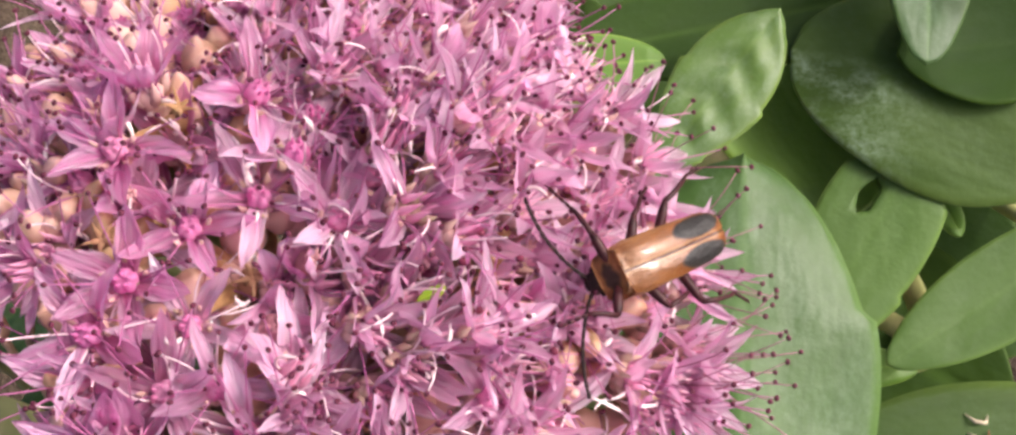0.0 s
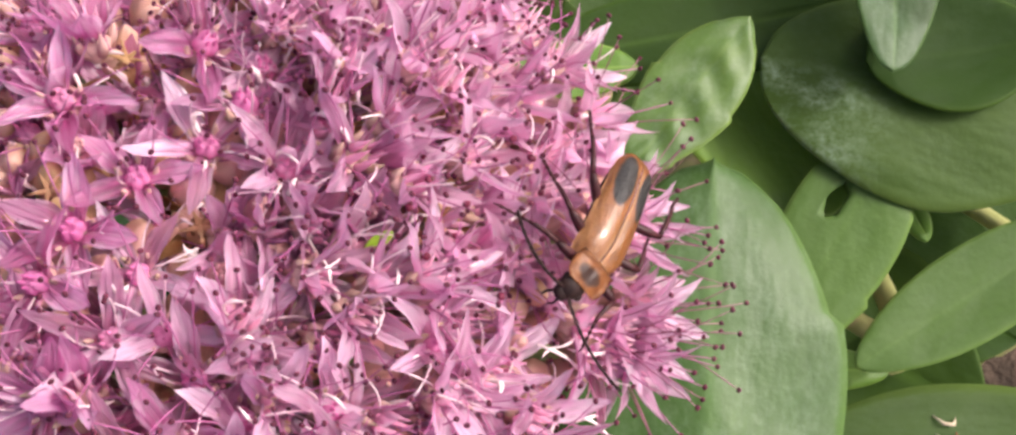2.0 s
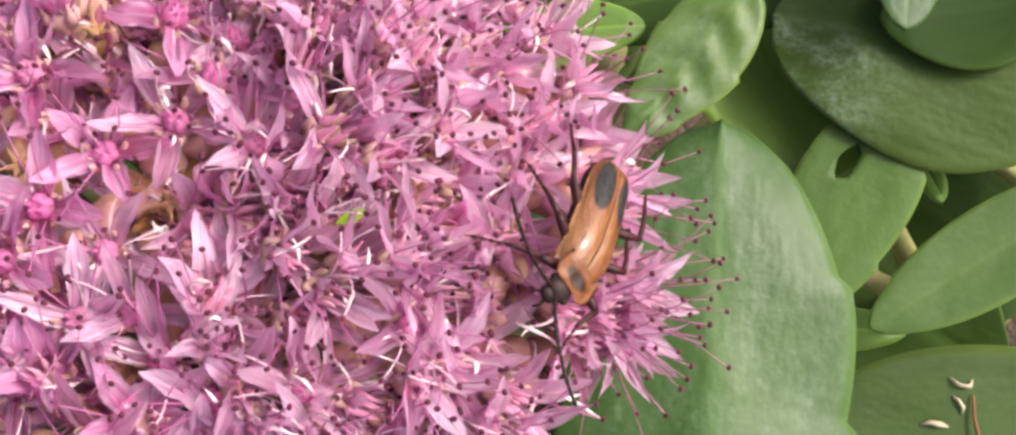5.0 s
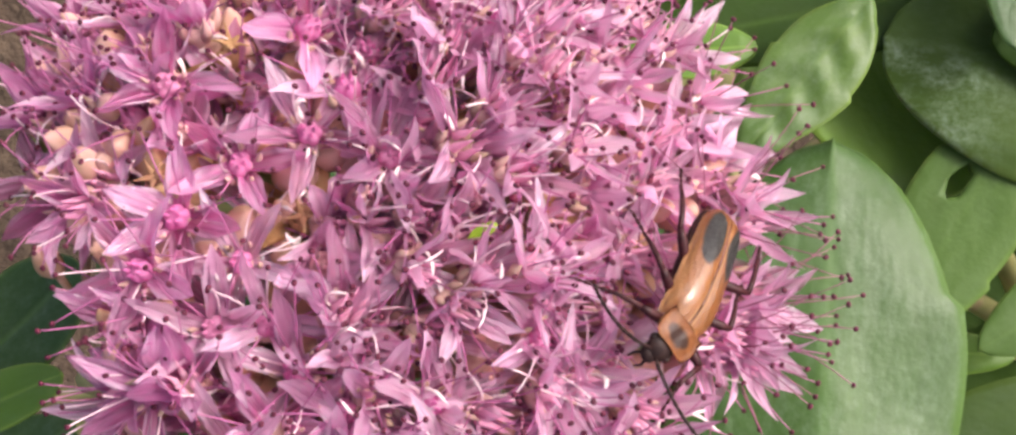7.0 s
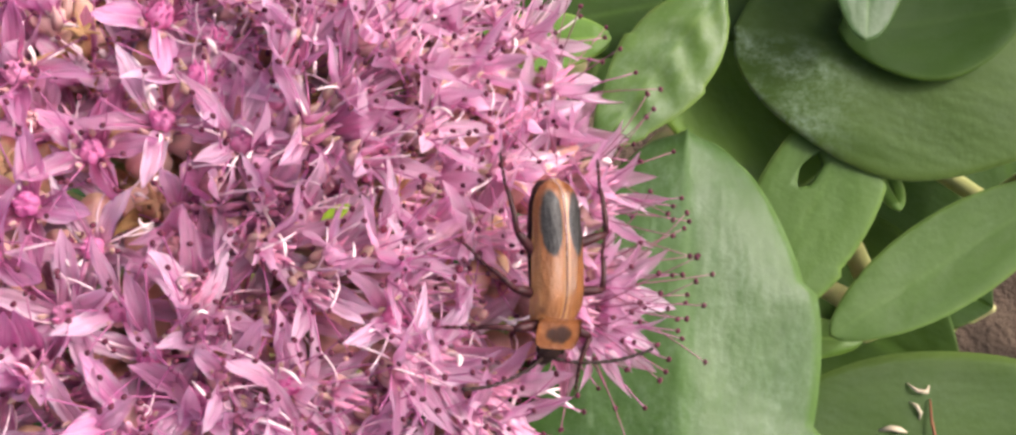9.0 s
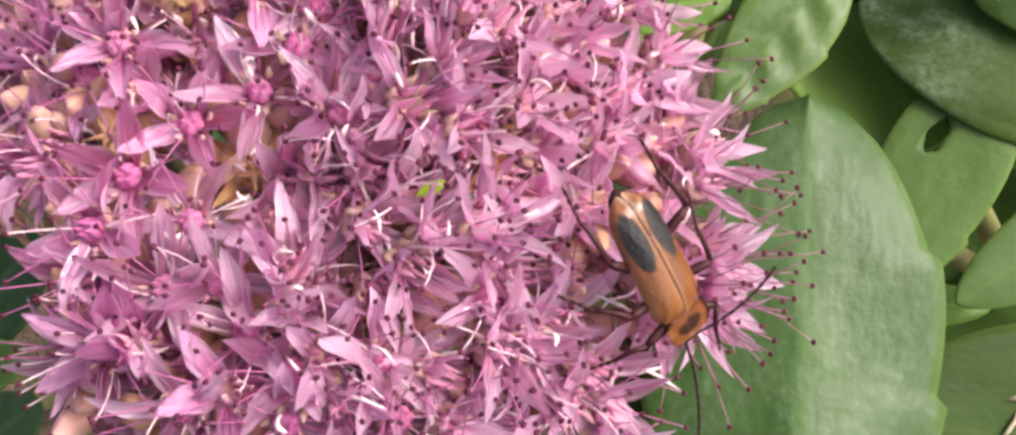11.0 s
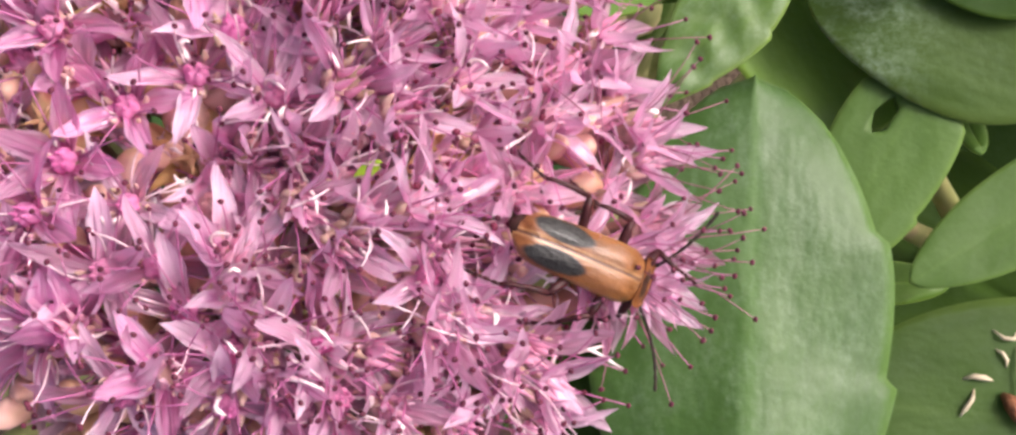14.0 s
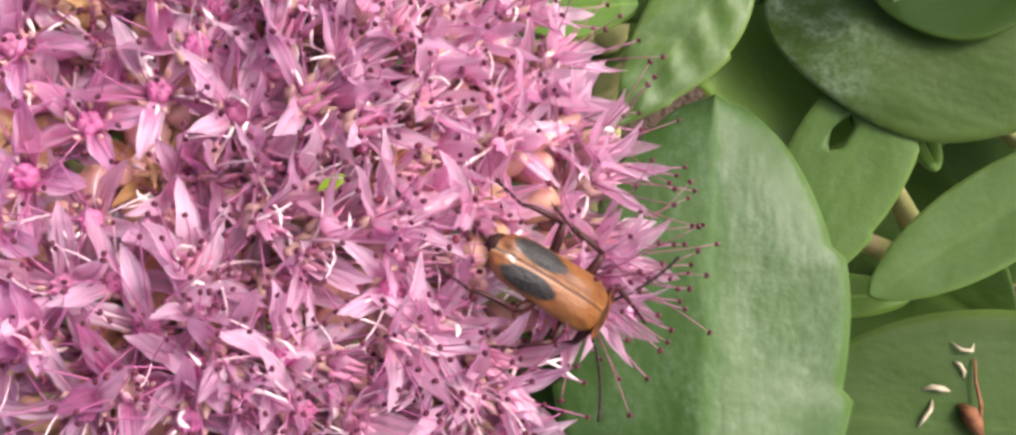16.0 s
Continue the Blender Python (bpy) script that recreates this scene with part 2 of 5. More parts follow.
def elytron_material(side):
    n = Nodes("orange_wing_case")
    p = n.split(n.coords("Object"))
    dx = n.math("DIVIDE", n.math("SUBTRACT", p[0], side * 0.83 * MM), 0.66 * MM)
    dy = n.math("DIVIDE", n.math("ADD", p[1], 5.35 * MM), 2.0 * MM)
    wob = n.math("MULTIPLY", n.math("SUBTRACT", n.noise(900.0, 2.0), 0.5), 0.5)
    d = n.math("ADD", n.math("ADD", n.math("MULTIPLY", dx, dx), n.math("MULTIPLY", dy, dy)), wob)
    spot = n.ramp(d, (0.72, (1.0,) * 3), (1.0, (0.0,) * 3))
    grain = n.ramp(n.noise(900.0, 5.0, stretch=(1.0, 0.6, 1.0), rough=0.6), (0.25, (0.19, 0.050, 0.009)), (0.50, (0.33, 0.102, 0.019)), (0.78, (0.47, 0.180, 0.046)))
    tan = n.ramp(n.math("MULTIPLY", p[1], -0.1 / MM), (0.02, (1.0,) * 3), (0.30, (0.85,) * 3), (0.42, (0.0,) * 3))
    grain = n.mix(n.math("MULTIPLY", tan, 0.25), grain, (0.62, 0.34, 0.12))
    black = n.ramp(n.noise(5000.0, 3.0), (0.3, (0.018, 0.017, 0.016)), (0.7, (0.060, 0.058, 0.054)))
    seam = n.ramp(n.math("MULTIPLY", n.math("ABSOLUTE", p[0]), 1.0 / MM), (0.03, (1.0,) * 3), (0.09, (0.0,) * 3))
    rimmed = n.ramp(n.math("MULTIPLY", n.math("ABSOLUTE", p[0]), 0.5 / MM), (0.05, (0.0,) * 3), (0.08, (0.9,) * 3), (0.13, (0.0,) * 3), (0.70, (0.0,) * 3), (0.78, (0.8,) * 3))
    grain = n.mix(n.math("MULTIPLY", rimmed, 0.75), grain, (0.66, 0.36, 0.13))
    col = n.mix(spot, n.mix(n.math("MULTIPLY", seam, 0.8), grain, (0.10, 0.03, 0.01)), black)
    n.set(Base_Color=col, Roughness=n.ramp(spot, (0.0, (0.32,) * 3), (1.0, (0.55,) * 3)), Specular_IOR_Level=0.7, Coat_Weight=n.ramp(spot, (0.0, (1.0,) * 3), (1.0, (0.15,) * 3)), Coat_Roughness=0.2, Coat_IOR=1.7)
    n.bump(n.math("ADD", n.math("MULTIPLY", n.noise(6500.0, 3.0), 0.35), n.math("MULTIPLY", n.noise(1000.0, 3.0, stretch=(1.3, 0.5, 1.0)), 2.2)), 0.8, 0.00022)
    return n.mat


def pronotum_material():
    n = Nodes("orange_neck_shield")
    p = n.split(n.coords("Object"))
    dx = n.math("DIVIDE", n.math("SUBTRACT", n.math("ABSOLUTE", p[0]), 0.16 * MM), 0.78 * MM)
    dy = n.math("DIVIDE", n.math("SUBTRACT", p[1], 0.95 * MM), 0.60 * MM)
    wob = n.math("MULTIPLY", n.math("SUBTRACT", n.noise(1500.0, 3.0), 0.5), 1.6)
    d = n.math("ADD", n.math("ADD", n.math("MULTIPLY", dx, dx), n.math("MULTIPLY", dy, dy)), wob)
    spot = n.ramp(d, (0.35, (1.0,) * 3), (1.35, (0.0,) * 3))
    col = n.mix(spot, n.ramp(n.noise(1800.0, 4.0), (0.3, (0.22, 0.070, 0.018)), (0.7, (0.38, 0.150, 0.048))), (0.060, 0.026, 0.016))
    n.set(Base_Color=col, Roughness=0.45, Specular_IOR_Level=0.45, Coat_Weight=0.3, Coat_Roughness=0.3)
    n.bump(n.noise(1600.0, 4.0), 0.8, 0.00016)
    return n.mat


PETAL = petal_material("pink_petal", (0.84, 0.13, 0.56), (0.86, 0.28, 0.66), (0.89, 0.46, 0.77), (0.96, 0.87, 0.98),
                       ((0.82, 0.20, 0.59), (0.86, 0.32, 0.68), (0.91, 0.58, 0.83), (0.88, 0.42, 0.62), (0.85, 0.17, 0.56)), (1.0, 0.28, 0.68), 0.54)
PETAL_PALE = petal_material("pale_pink_petal", (0.93, 0.44, 0.76), (0.95, 0.63, 0.86), (0.97, 0.79, 0.94), (0.99, 0.94, 0.99),
                            ((0.93, 0.50, 0.79), (0.95, 0.66, 0.87), (0.97, 0.84, 0.95), (0.96, 0.76, 0.79), (0.94, 0.46, 0.76)), (1.0, 0.45, 0.77), 0.60)
PISTIL = simple_material("magenta_pistil", ((0.3, (0.80, 0.20, 0.55)), (0.55, (0.84, 0.33, 0.63)), (0.8, (0.88, 0.48, 0.71))), 700.0, 0.55, 0.3, 0.4, 0.0002, 0.6, (0.87, 0.46, 0.66))
FILAMENT = simple_material("pink_filament", ((0.3, (0.40, 0.10, 0.27)), (0.7, (0.60, 0.26, 0.42))), 500.0, 0.45, 0.4, 0.1, 0.00003, 0.15)
FILAMENT_DUSK = simple_material("dusky_filament", ((0.3, (0.26, 0.08, 0.14)), (0.7, (0.44, 0.19, 0.27))), 500.0, 0.5, 0.3, 0.1, 0.00003, 0.15)
FILAMENT_PALE = simple_material("pale_filament", ((0.3, (0.84, 0.60, 0.68)), (0.7, (0.94, 0.84, 0.84))), 500.0, 0.4, 0.5, 0.1, 0.00003, 0.25)
ANTHER = simple_material("dark_anther", ((0.3, (0.045, 0.006, 0.018)), (0.7, (0.12, 0.016, 0.04))), 4000.0, 0.6, 0.3, 0.5, 0.00008)
ANTHER_RED = simple_material("ripe_maroon_anther", ((0.3, (0.08, 0.005, 0.02)), (0.7, (0.18, 0.012, 0.045))), 4000.0, 0.5, 0.4, 0.5, 0.00008)
PISTIL_PALE = simple_material("pale_pink_pistil", ((0.3, (0.86, 0.38, 0.60)), (0.55, (0.91, 0.50, 0.70)), (0.8, (0.95, 0.68, 0.80))), 700.0, 0.5, 0.4, 0.5, 0.0002, 0.4, (0.93, 0.66, 0.74))
CALYX = simple_material("pale_green_calyx", ((0.3, (0.40, 0.34, 0.18)), (0.6, (0.56, 0.36, 0.32)), (0.8, (0.72, 0.42, 0.46))), 700.0, 0.5, 0.4, 0.2, 0.00005, 0.15, (0.60, 0.36, 0.34))
BUD = simple_material("faded_pink_pod", ((0.3, (0.74, 0.38, 0.46)), (0.50, (0.80, 0.50, 0.54)), (0.8, (0.86, 0.64, 0.58))), 420.0, 0.5, 0.35, 0.3, 0.0002, 0.35, (0.72, 0.46, 0.36))
BUD_MASS = simple_material("tan_bud", ((0.30, (0.50, 0.36, 0.17)), (0.45, (0.66, 0.44, 0.27)), (0.58, (0.78, 0.50, 0.44)), (0.75, (0.82, 0.60, 0.47))), 130.0, 0.7, 0.15, 0.4, 0.0002, 0.25)
TAN = simple_material("withered_tan_bud", ((0.3, (0.34, 0.20, 0.08)), (0.5, (0.52, 0.33, 0.15)), (0.75, (0.66, 0.46, 0.26))), 500.0, 0.7, 0.2, 0.6, 0.0003, 0.2, (0.50, 0.30, 0.18))
STRAW = simple_material("dry_straw_filament", ((0.3, (0.82, 0.66, 0.64)), (0.7, (0.95, 0.88, 0.88))), 900.0, 0.5, 0.4, 0.2, 0.00004, 0.1)
SCRAP = simple_material("dull_straw_scrap", ((0.3, (0.40, 0.34, 0.22)), (0.7, (0.66, 0.58, 0.42))), 900.0, 0.6, 0.3, 0.3, 0.0001, 0.1)
STALK = simple_material("green_flower_stalk", ((0.3, (0.24, 0.28, 0.09)), (0.55, (0.36, 0.36, 0.14)), (0.8, (0.52, 0.34, 0.24))), 260.0, 0.5, 0.4, 0.3, 0.0001, 0.05)
LEAF = leaf_material("waxy_green_leaf", (0.029, 0.072, 0.015), (0.040, 0.093, 0.021), (0.060, 0.124, 0.033), 0.31, 0.46, 0.35)
LEAF_BRIGHT = leaf_material("yellow_green_leaflet", (0.20, 0.34, 0.02), (0.26, 0.42, 0.03), (0.34, 0.50, 0.05), 0.0, 0.4, 0.4)
LEAF_YOUNG = leaf_material("light_green_leaf", (0.080, 0.165, 0.022), (0.110, 0.215, 0.030), (0.155, 0.275, 0.050), 0.12, 0.45, 0.3)
LEAF_FRESH = leaf_material("fresh_green_leaf", (0.034, 0.078, 0.011), (0.062, 0.126, 0.019), (0.115, 0.196, 0.042), 0.45, 0.42, 0.35)
LEAF_MID = leaf_material("mid_green_leaf", (0.046, 0.094, 0.018), (0.060, 0.120, 0.024), (0.082, 0.152, 0.036), 0.08, 0.5, 0.2)
# deep green; on the low gap leaves this colour also holds the shade
LEAF_DEEP_SHADED = leaf_material("deep_shaded_green_leaf", (0.017, 0.042, 0.005), (0.023, 0.053, 0.006), (0.032, 0.069, 0.010), 0.05, 0.6, 0.12)
LEAF_DULL = leaf_material("dull_dark_green_leaf", (0.030, 0.060, 0.009), (0.041, 0.079, 0.013), (0.058, 0.104, 0.023), 0.08, 0.58, 0.15)
SOIL = simple_material("dark_garden_soil", ((0.3, (0.030, 0.022, 0.015)), (0.55, (0.07, 0.050, 0.034)), (0.8, (0.12, 0.09, 0.06))), 60.0, 0.95, 0.2, 0.8, 0.004, fine=6.0)
CHITIN = simple_material("black_chitin", ((0.3, (0.010, 0.006, 0.006)), (0.7, (0.034, 0.017, 0.014))), 3000.0, 0.5, 0.18, 0.3, 0.00004)
SPECK = simple_material("pale_speck", ((0.3, (0.62, 0.62, 0.56)), (0.7, (0.80, 0.80, 0.74))), 3000.0, 0.3, 0.6, 0.2, 0.00005)
HUSK = simple_material("brown_husk", ((0.3, (0.10, 0.035, 0.015)), (0.7, (0.26, 0.11, 0.05))), 1200.0, 0.7, 0.3, 0.5, 0.0002)
MAROON = simple_material("dark_maroon_leg", ((0.3, (0.018, 0.004, 0.005)), (0.7, (0.055, 0.012, 0.014))), 2500.0, 0.45, 0.25, 0.3, 0.00004)
BELLY = simple_material("brown_black_abdomen", ((0.3, (0.014, 0.005, 0.005)), (0.7, (0.040, 0.014, 0.012))), 1500.0, 0.6, 0.15, 0.3, 0.00006)
WING_L, WING_R = elytron_material(-1), elytron_material(1)
NECK = pronotum_material()

# ---- mesh helpers ----


def mesh_of(name, bm, *materials, smooth=True):
    me = bpy.data.meshes.new(name)
    bmesh.ops.recalc_face_normals(bm, faces=bm.faces)
    bm.to_mesh(me)
    bm.free()
    for m in materials:
        me.materials.append(m)
    if smooth:
        for p in me.polygons:
            p.use_smooth = True
    return me


def part(name, me, parent, m=None, label=""):
    ob = new(name, me)
    ob.parent = parent
    if m is not None:
        ob.matrix_basis = m
    return tagged(ob, label)


def frame_along(d, up=Vector((0, 0, 1))):
    d = d.normalized()
    if abs(d.dot(up)) > 0.98:
        up = Vector((1, 0, 0))
    r = d.cross(up).normalized()
    return r, r.cross(d)


def tube(bm, pts, radii, sides=6, mat=0, cap=True):
    """A tapered tube along points (millimetres)."""
    rings = []
    for i, p in enumerate(pts):
        p = Vector(p)
        a = Vector(pts[max(0, i - 1)])
        b = Vector(pts[min(len(pts) - 1, i + 1)])
        r, u = frame_along(b - a)
        ring = []
        for k in range(sides):
            w = 2 * math.pi * k / sides
            ring.append(bm.verts.new((p + (r * math.cos(w) + u * math.sin(w)) * radii[i]) * MM))
        rings.append(ring)
    for a, b in zip(rings, rings[1:]):
        for k in range(sides):
            f = bm.faces.new((a[k], a[(k + 1) % sides], b[(k + 1) % sides], b[k]))
            f.material_index = mat
    if cap:
        for ring in (rings[0], rings[-1]):
            f = bm.faces.new(ring)
            f.material_index = mat
    return rings


def blob(bm, centre, size, seg=6, rings=4, mat=0, turn=None):
    """An ellipsoid (millimetres)."""
    m = Matrix.Translation(Vector(centre) * MM) @ (turn or Matrix()) @ Matrix.Diagonal((size[0] * MM, size[1] * MM, size[2] * MM, 1))
    made = bmesh.ops.create_uvsphere(bm, u_segments=seg, v_segments=rings, radius=1.0, matrix=m)
    for v in made["verts"]:
        for f in v.link_faces:
            f.material_index = mat


def arc(start, direction, length, bend, steps, axis):
    """Points of a thread that bends evenly about an axis, degrees in all."""
    p, d = Vector(start), Vector(direction).normalized()
    out = [tuple(p)]
    for _ in range(steps):
        d = Matrix.Rotation(radians(bend / steps), 3, axis) @ d
        p = p + d * (length / steps)
        out.append(tuple(p))
    return out

# ---- ground ----


def build_ground():
    bm = bmesh.new()
    n = 40
    verts = {}
    for i in range(n + 1):
        for j in range(n + 1):
            u, v = 2 * i / n - 1, 2 * j / n - 1
            x, y = 300 * u * abs(u) ** 3 + 0.6 * u, 300 * v * abs(v) ** 3 + 0.6 * v
            verts[i, j] = bm.verts.new((x, y, 0.02 * noise.noise((x * 3, y * 3, 0.0)) if abs(x) + abs(y) < 8 else 0.0))
    for i in range(n):
        for j in range(n):
            bm.faces.new((verts[i, j], verts[i + 1, j], verts[i + 1, j + 1], verts[i, j + 1]))
    ob = new("ground", mesh_of("ground", bm, SOIL))
    tagged(ob, "dark crumbly garden soil under the plants", "ground", kind="structure")


build_ground()

# ---- leaves ----


def leaf_mesh(length, width, rib=1.0, dusty=0.0, fullness=0.5, teeth=0.0, phase_t=0.3,  curl=0.0, cup=0.10, thick=1.1, hole=None, material=LEAF, seed=1, blunt=0.5, fold=0.0, ribs=0.0):
    """A fleshy leaf: base at the origin, tip along +y, upper face +z (millimetres). fullness: where along it is widest."""
    rnd = random.Random(seed)
    nl, nw = 56, 22
    bm = bmesh.new()
    phase = rnd.uniform(0, 6)

    def half(v):
        # rounded outline, widest at fullness
        e = math.log(0.5) / math.log(fullness)
        w = math.sin(math.pi * min(1.0, v) ** e)
        w = max(0.0, w) ** (blunt if v > fullness else 0.8)
        if teeth:
            s = (v * teeth + phase_t) % 1.0
            w *= 1.0 + 0.09 * (s - 0.5) * (1 if 0.15 < v < 0.93 else 0)
        w *= 1 + 0.02 * math.sin(9 * v + phase)
        return w * width / 2

    def eaten(i, j):
        if hole is None or not (0 <= i < nl and 0 <= j < nw):
            return False
        v, u = (i + 0.5) / nl, 2 * (j + 0.5) / nw - 1
        return ((u - hole[0]) / hole[2]) ** 2 + ((v - hole[1]) / hole[3]) ** 2 < 1

    def point(i, j):
        v, u = i / nl, 2 * j / nw - 1
        round_it = [eaten(i - p, j - q) for p in (0, 1) for q in (0, 1)]
        if any(round_it) and not all(round_it):
            du, dv = (u - hole[0]) / hole[2], (v - hole[1]) / hole[3]
            far = math.hypot(du, dv) * (1 + 0.10 * math.sin(5 * math.atan2(du, dv)))
            u, v = hole[0] + du / far * hole[2], hole[1] + dv / far * hole[3]
        x = u * half(v)
        y = v * length
        z = -cup * width * (1 - u * u) * math.sin(math.pi * v) + curl * length * (v - 0.5) ** 2
        z += 0.35 * noise.noise((x * 0.12 + seed * 7, y * 0.10, seed)) * width * 0.06
        z -= 0.5 * rib * math.exp(-((u / 0.05) ** 2)) * (1 - v)
        z -= fold * width * abs(u) * math.sin(math.pi * min(0.9, 0.15 + v))
        z += ribs * math.sin(y * 1.7 + abs(x) * 1.1 + seed) * (1 - abs(u))
        rim = 1.0 - abs(u) ** 4
        end = min(1.0, 8 * v, 8 * (1 - v))
        return x, y, z, thick * (0.22 + 0.78 * rim) * (0.3 + 0.7 * end)

    top, bot = {}, {}
    form = bm.verts.layers.float_vector.new("form")
    for i in range(nl + 1):
        for j in range(nw + 1):
            x, y, z, h = point(i, j)
            top[i, j] = bm.verts.new((x * MM, y * MM, (z + h / 2) * MM))
            bot[i, j] = bm.verts.new((x * MM, y * MM, (z - h / 2) * MM))
            u = 2 * j / nw - 1
            margin = (1.0 if j in (0, nw) else 0.15 if j in (1, nw - 1) else 0.0) if i < nl else 1.0
            # bloom near the tip; left off the shaded side, so colour follows the light
            for vert in (top[i, j], bot[i, j]):
                vert[form] = (margin, rib * math.exp(-((u / 0.05) ** 2)), dusty * min(1.0, max(0.0, (i / nl - 0.62) / 0.2)) * min(1.0, max(0.0, (0.1 - u) / 0.3)))

    def wall(a, b):
        bm.faces.new((top[a], top[b], bot[b], bot[a]))

    for i in range(nl):
        for j in range(nw):
            if eaten(i, j):
                for a, b, ni, nj in (((i, j), (i + 1, j), i, j - 1), ((i, j + 1), (i + 1, j + 1), i, j + 1), ((i, j), (i, j + 1), i - 1, j), ((i + 1, j), (i + 1, j + 1), i + 1, j)):
                    if not eaten(ni, nj):
                        wall(a, b)
                continue
            bm.faces.new((top[i, j], top[i + 1, j], top[i + 1, j + 1], top[i, j + 1]))
            bm.faces.new((bot[i, j], bot[i, j + 1], bot[i + 1, j + 1], bot[i + 1, j]))
    for i in range(nl):
        wall((i, 0), (i + 1, 0))
        wall((i, nw), (i + 1, nw))
    for j in range(nw):
        wall((0, j), (0, j + 1))
        wall((nl, j), (nl, j + 1))
    return mesh_of("leaf", bm, material)


def leaf_pose(base, tip, roll=0.0):
    """Stands a leaf with its base and tip at two places (millimetres); roll: degrees about its midrib, right side down."""
    base, tip = Vector(base), Vector(tip)
    d = (tip - base).normalized()
    r, u = frame_along(d)
    m = Matrix((r, d, u)).transposed().to_4x4()
    return Matrix.Translation(base * MM) @ m @ pose(0, 0, 0, 0, roll, 0)


SHOOTS = {}


def shoot(x, y, height, lean, label):
    """A leafy shoot: an Empty at its foot with one fleshy stem."""
    root = new("stonecrop_shoot")
    root.location = (x * MM, y * MM, 0)
    tagged(root, label, "plant", "leafy shoots below the flower head")
    bm = bmesh.new()
    pts = [(lean[0] * s * s, lean[1] * s * s, height * s) for s in (0, 0.25, 0.5, 0.75, 1.0)]
    tube(bm, pts, (4.2, 4.0, 3.6, 3.2, 2.6), 10)
    part("stem", mesh_of("stem", bm, STALK), root)
    SHOOTS[root.name] = (x, y, height, lean)
    return root


def add_leaf(root, base, tip, width, roll=0.0, label="", **kw):
    length = (Vector(tip) - Vector(base)).length
    me = leaf_mesh(length, width, **kw)
    m = Matrix.Translation(-root.location) @ leaf_pose(base, tip, roll)
    # the stalk that joins the leaf to its shoot, below the blade
    x, y, height, lean = SHOOTS[root.name]
    away = math.hypot(base[0] - x, base[1] - y)
    z = min(height - 4, base[2] - 14 - 1.2 * away)
    s = z / height
    foot = Vector((lean[0] * s * s, lean[1] * s * s, z))
    neck = Vector((base[0] - x, base[1] - y, base[2] - 0.2))
    low = neck + Vector((0, 0, -0.45 * (base[2] - z)))
    bm = bmesh.new()
    tube(bm, [tuple(foot), tuple(foot.lerp(low, 0.6)), tuple(low), tuple(low.lerp(neck, 0.5)), tuple(neck)], (1.5, 1.2, 1.0, 0.8, 0.5), 7)
    part("leaf_stalk", mesh_of("leaf_stalk", bm, STALK), root)
    return part("leaf", me, root, m, label)


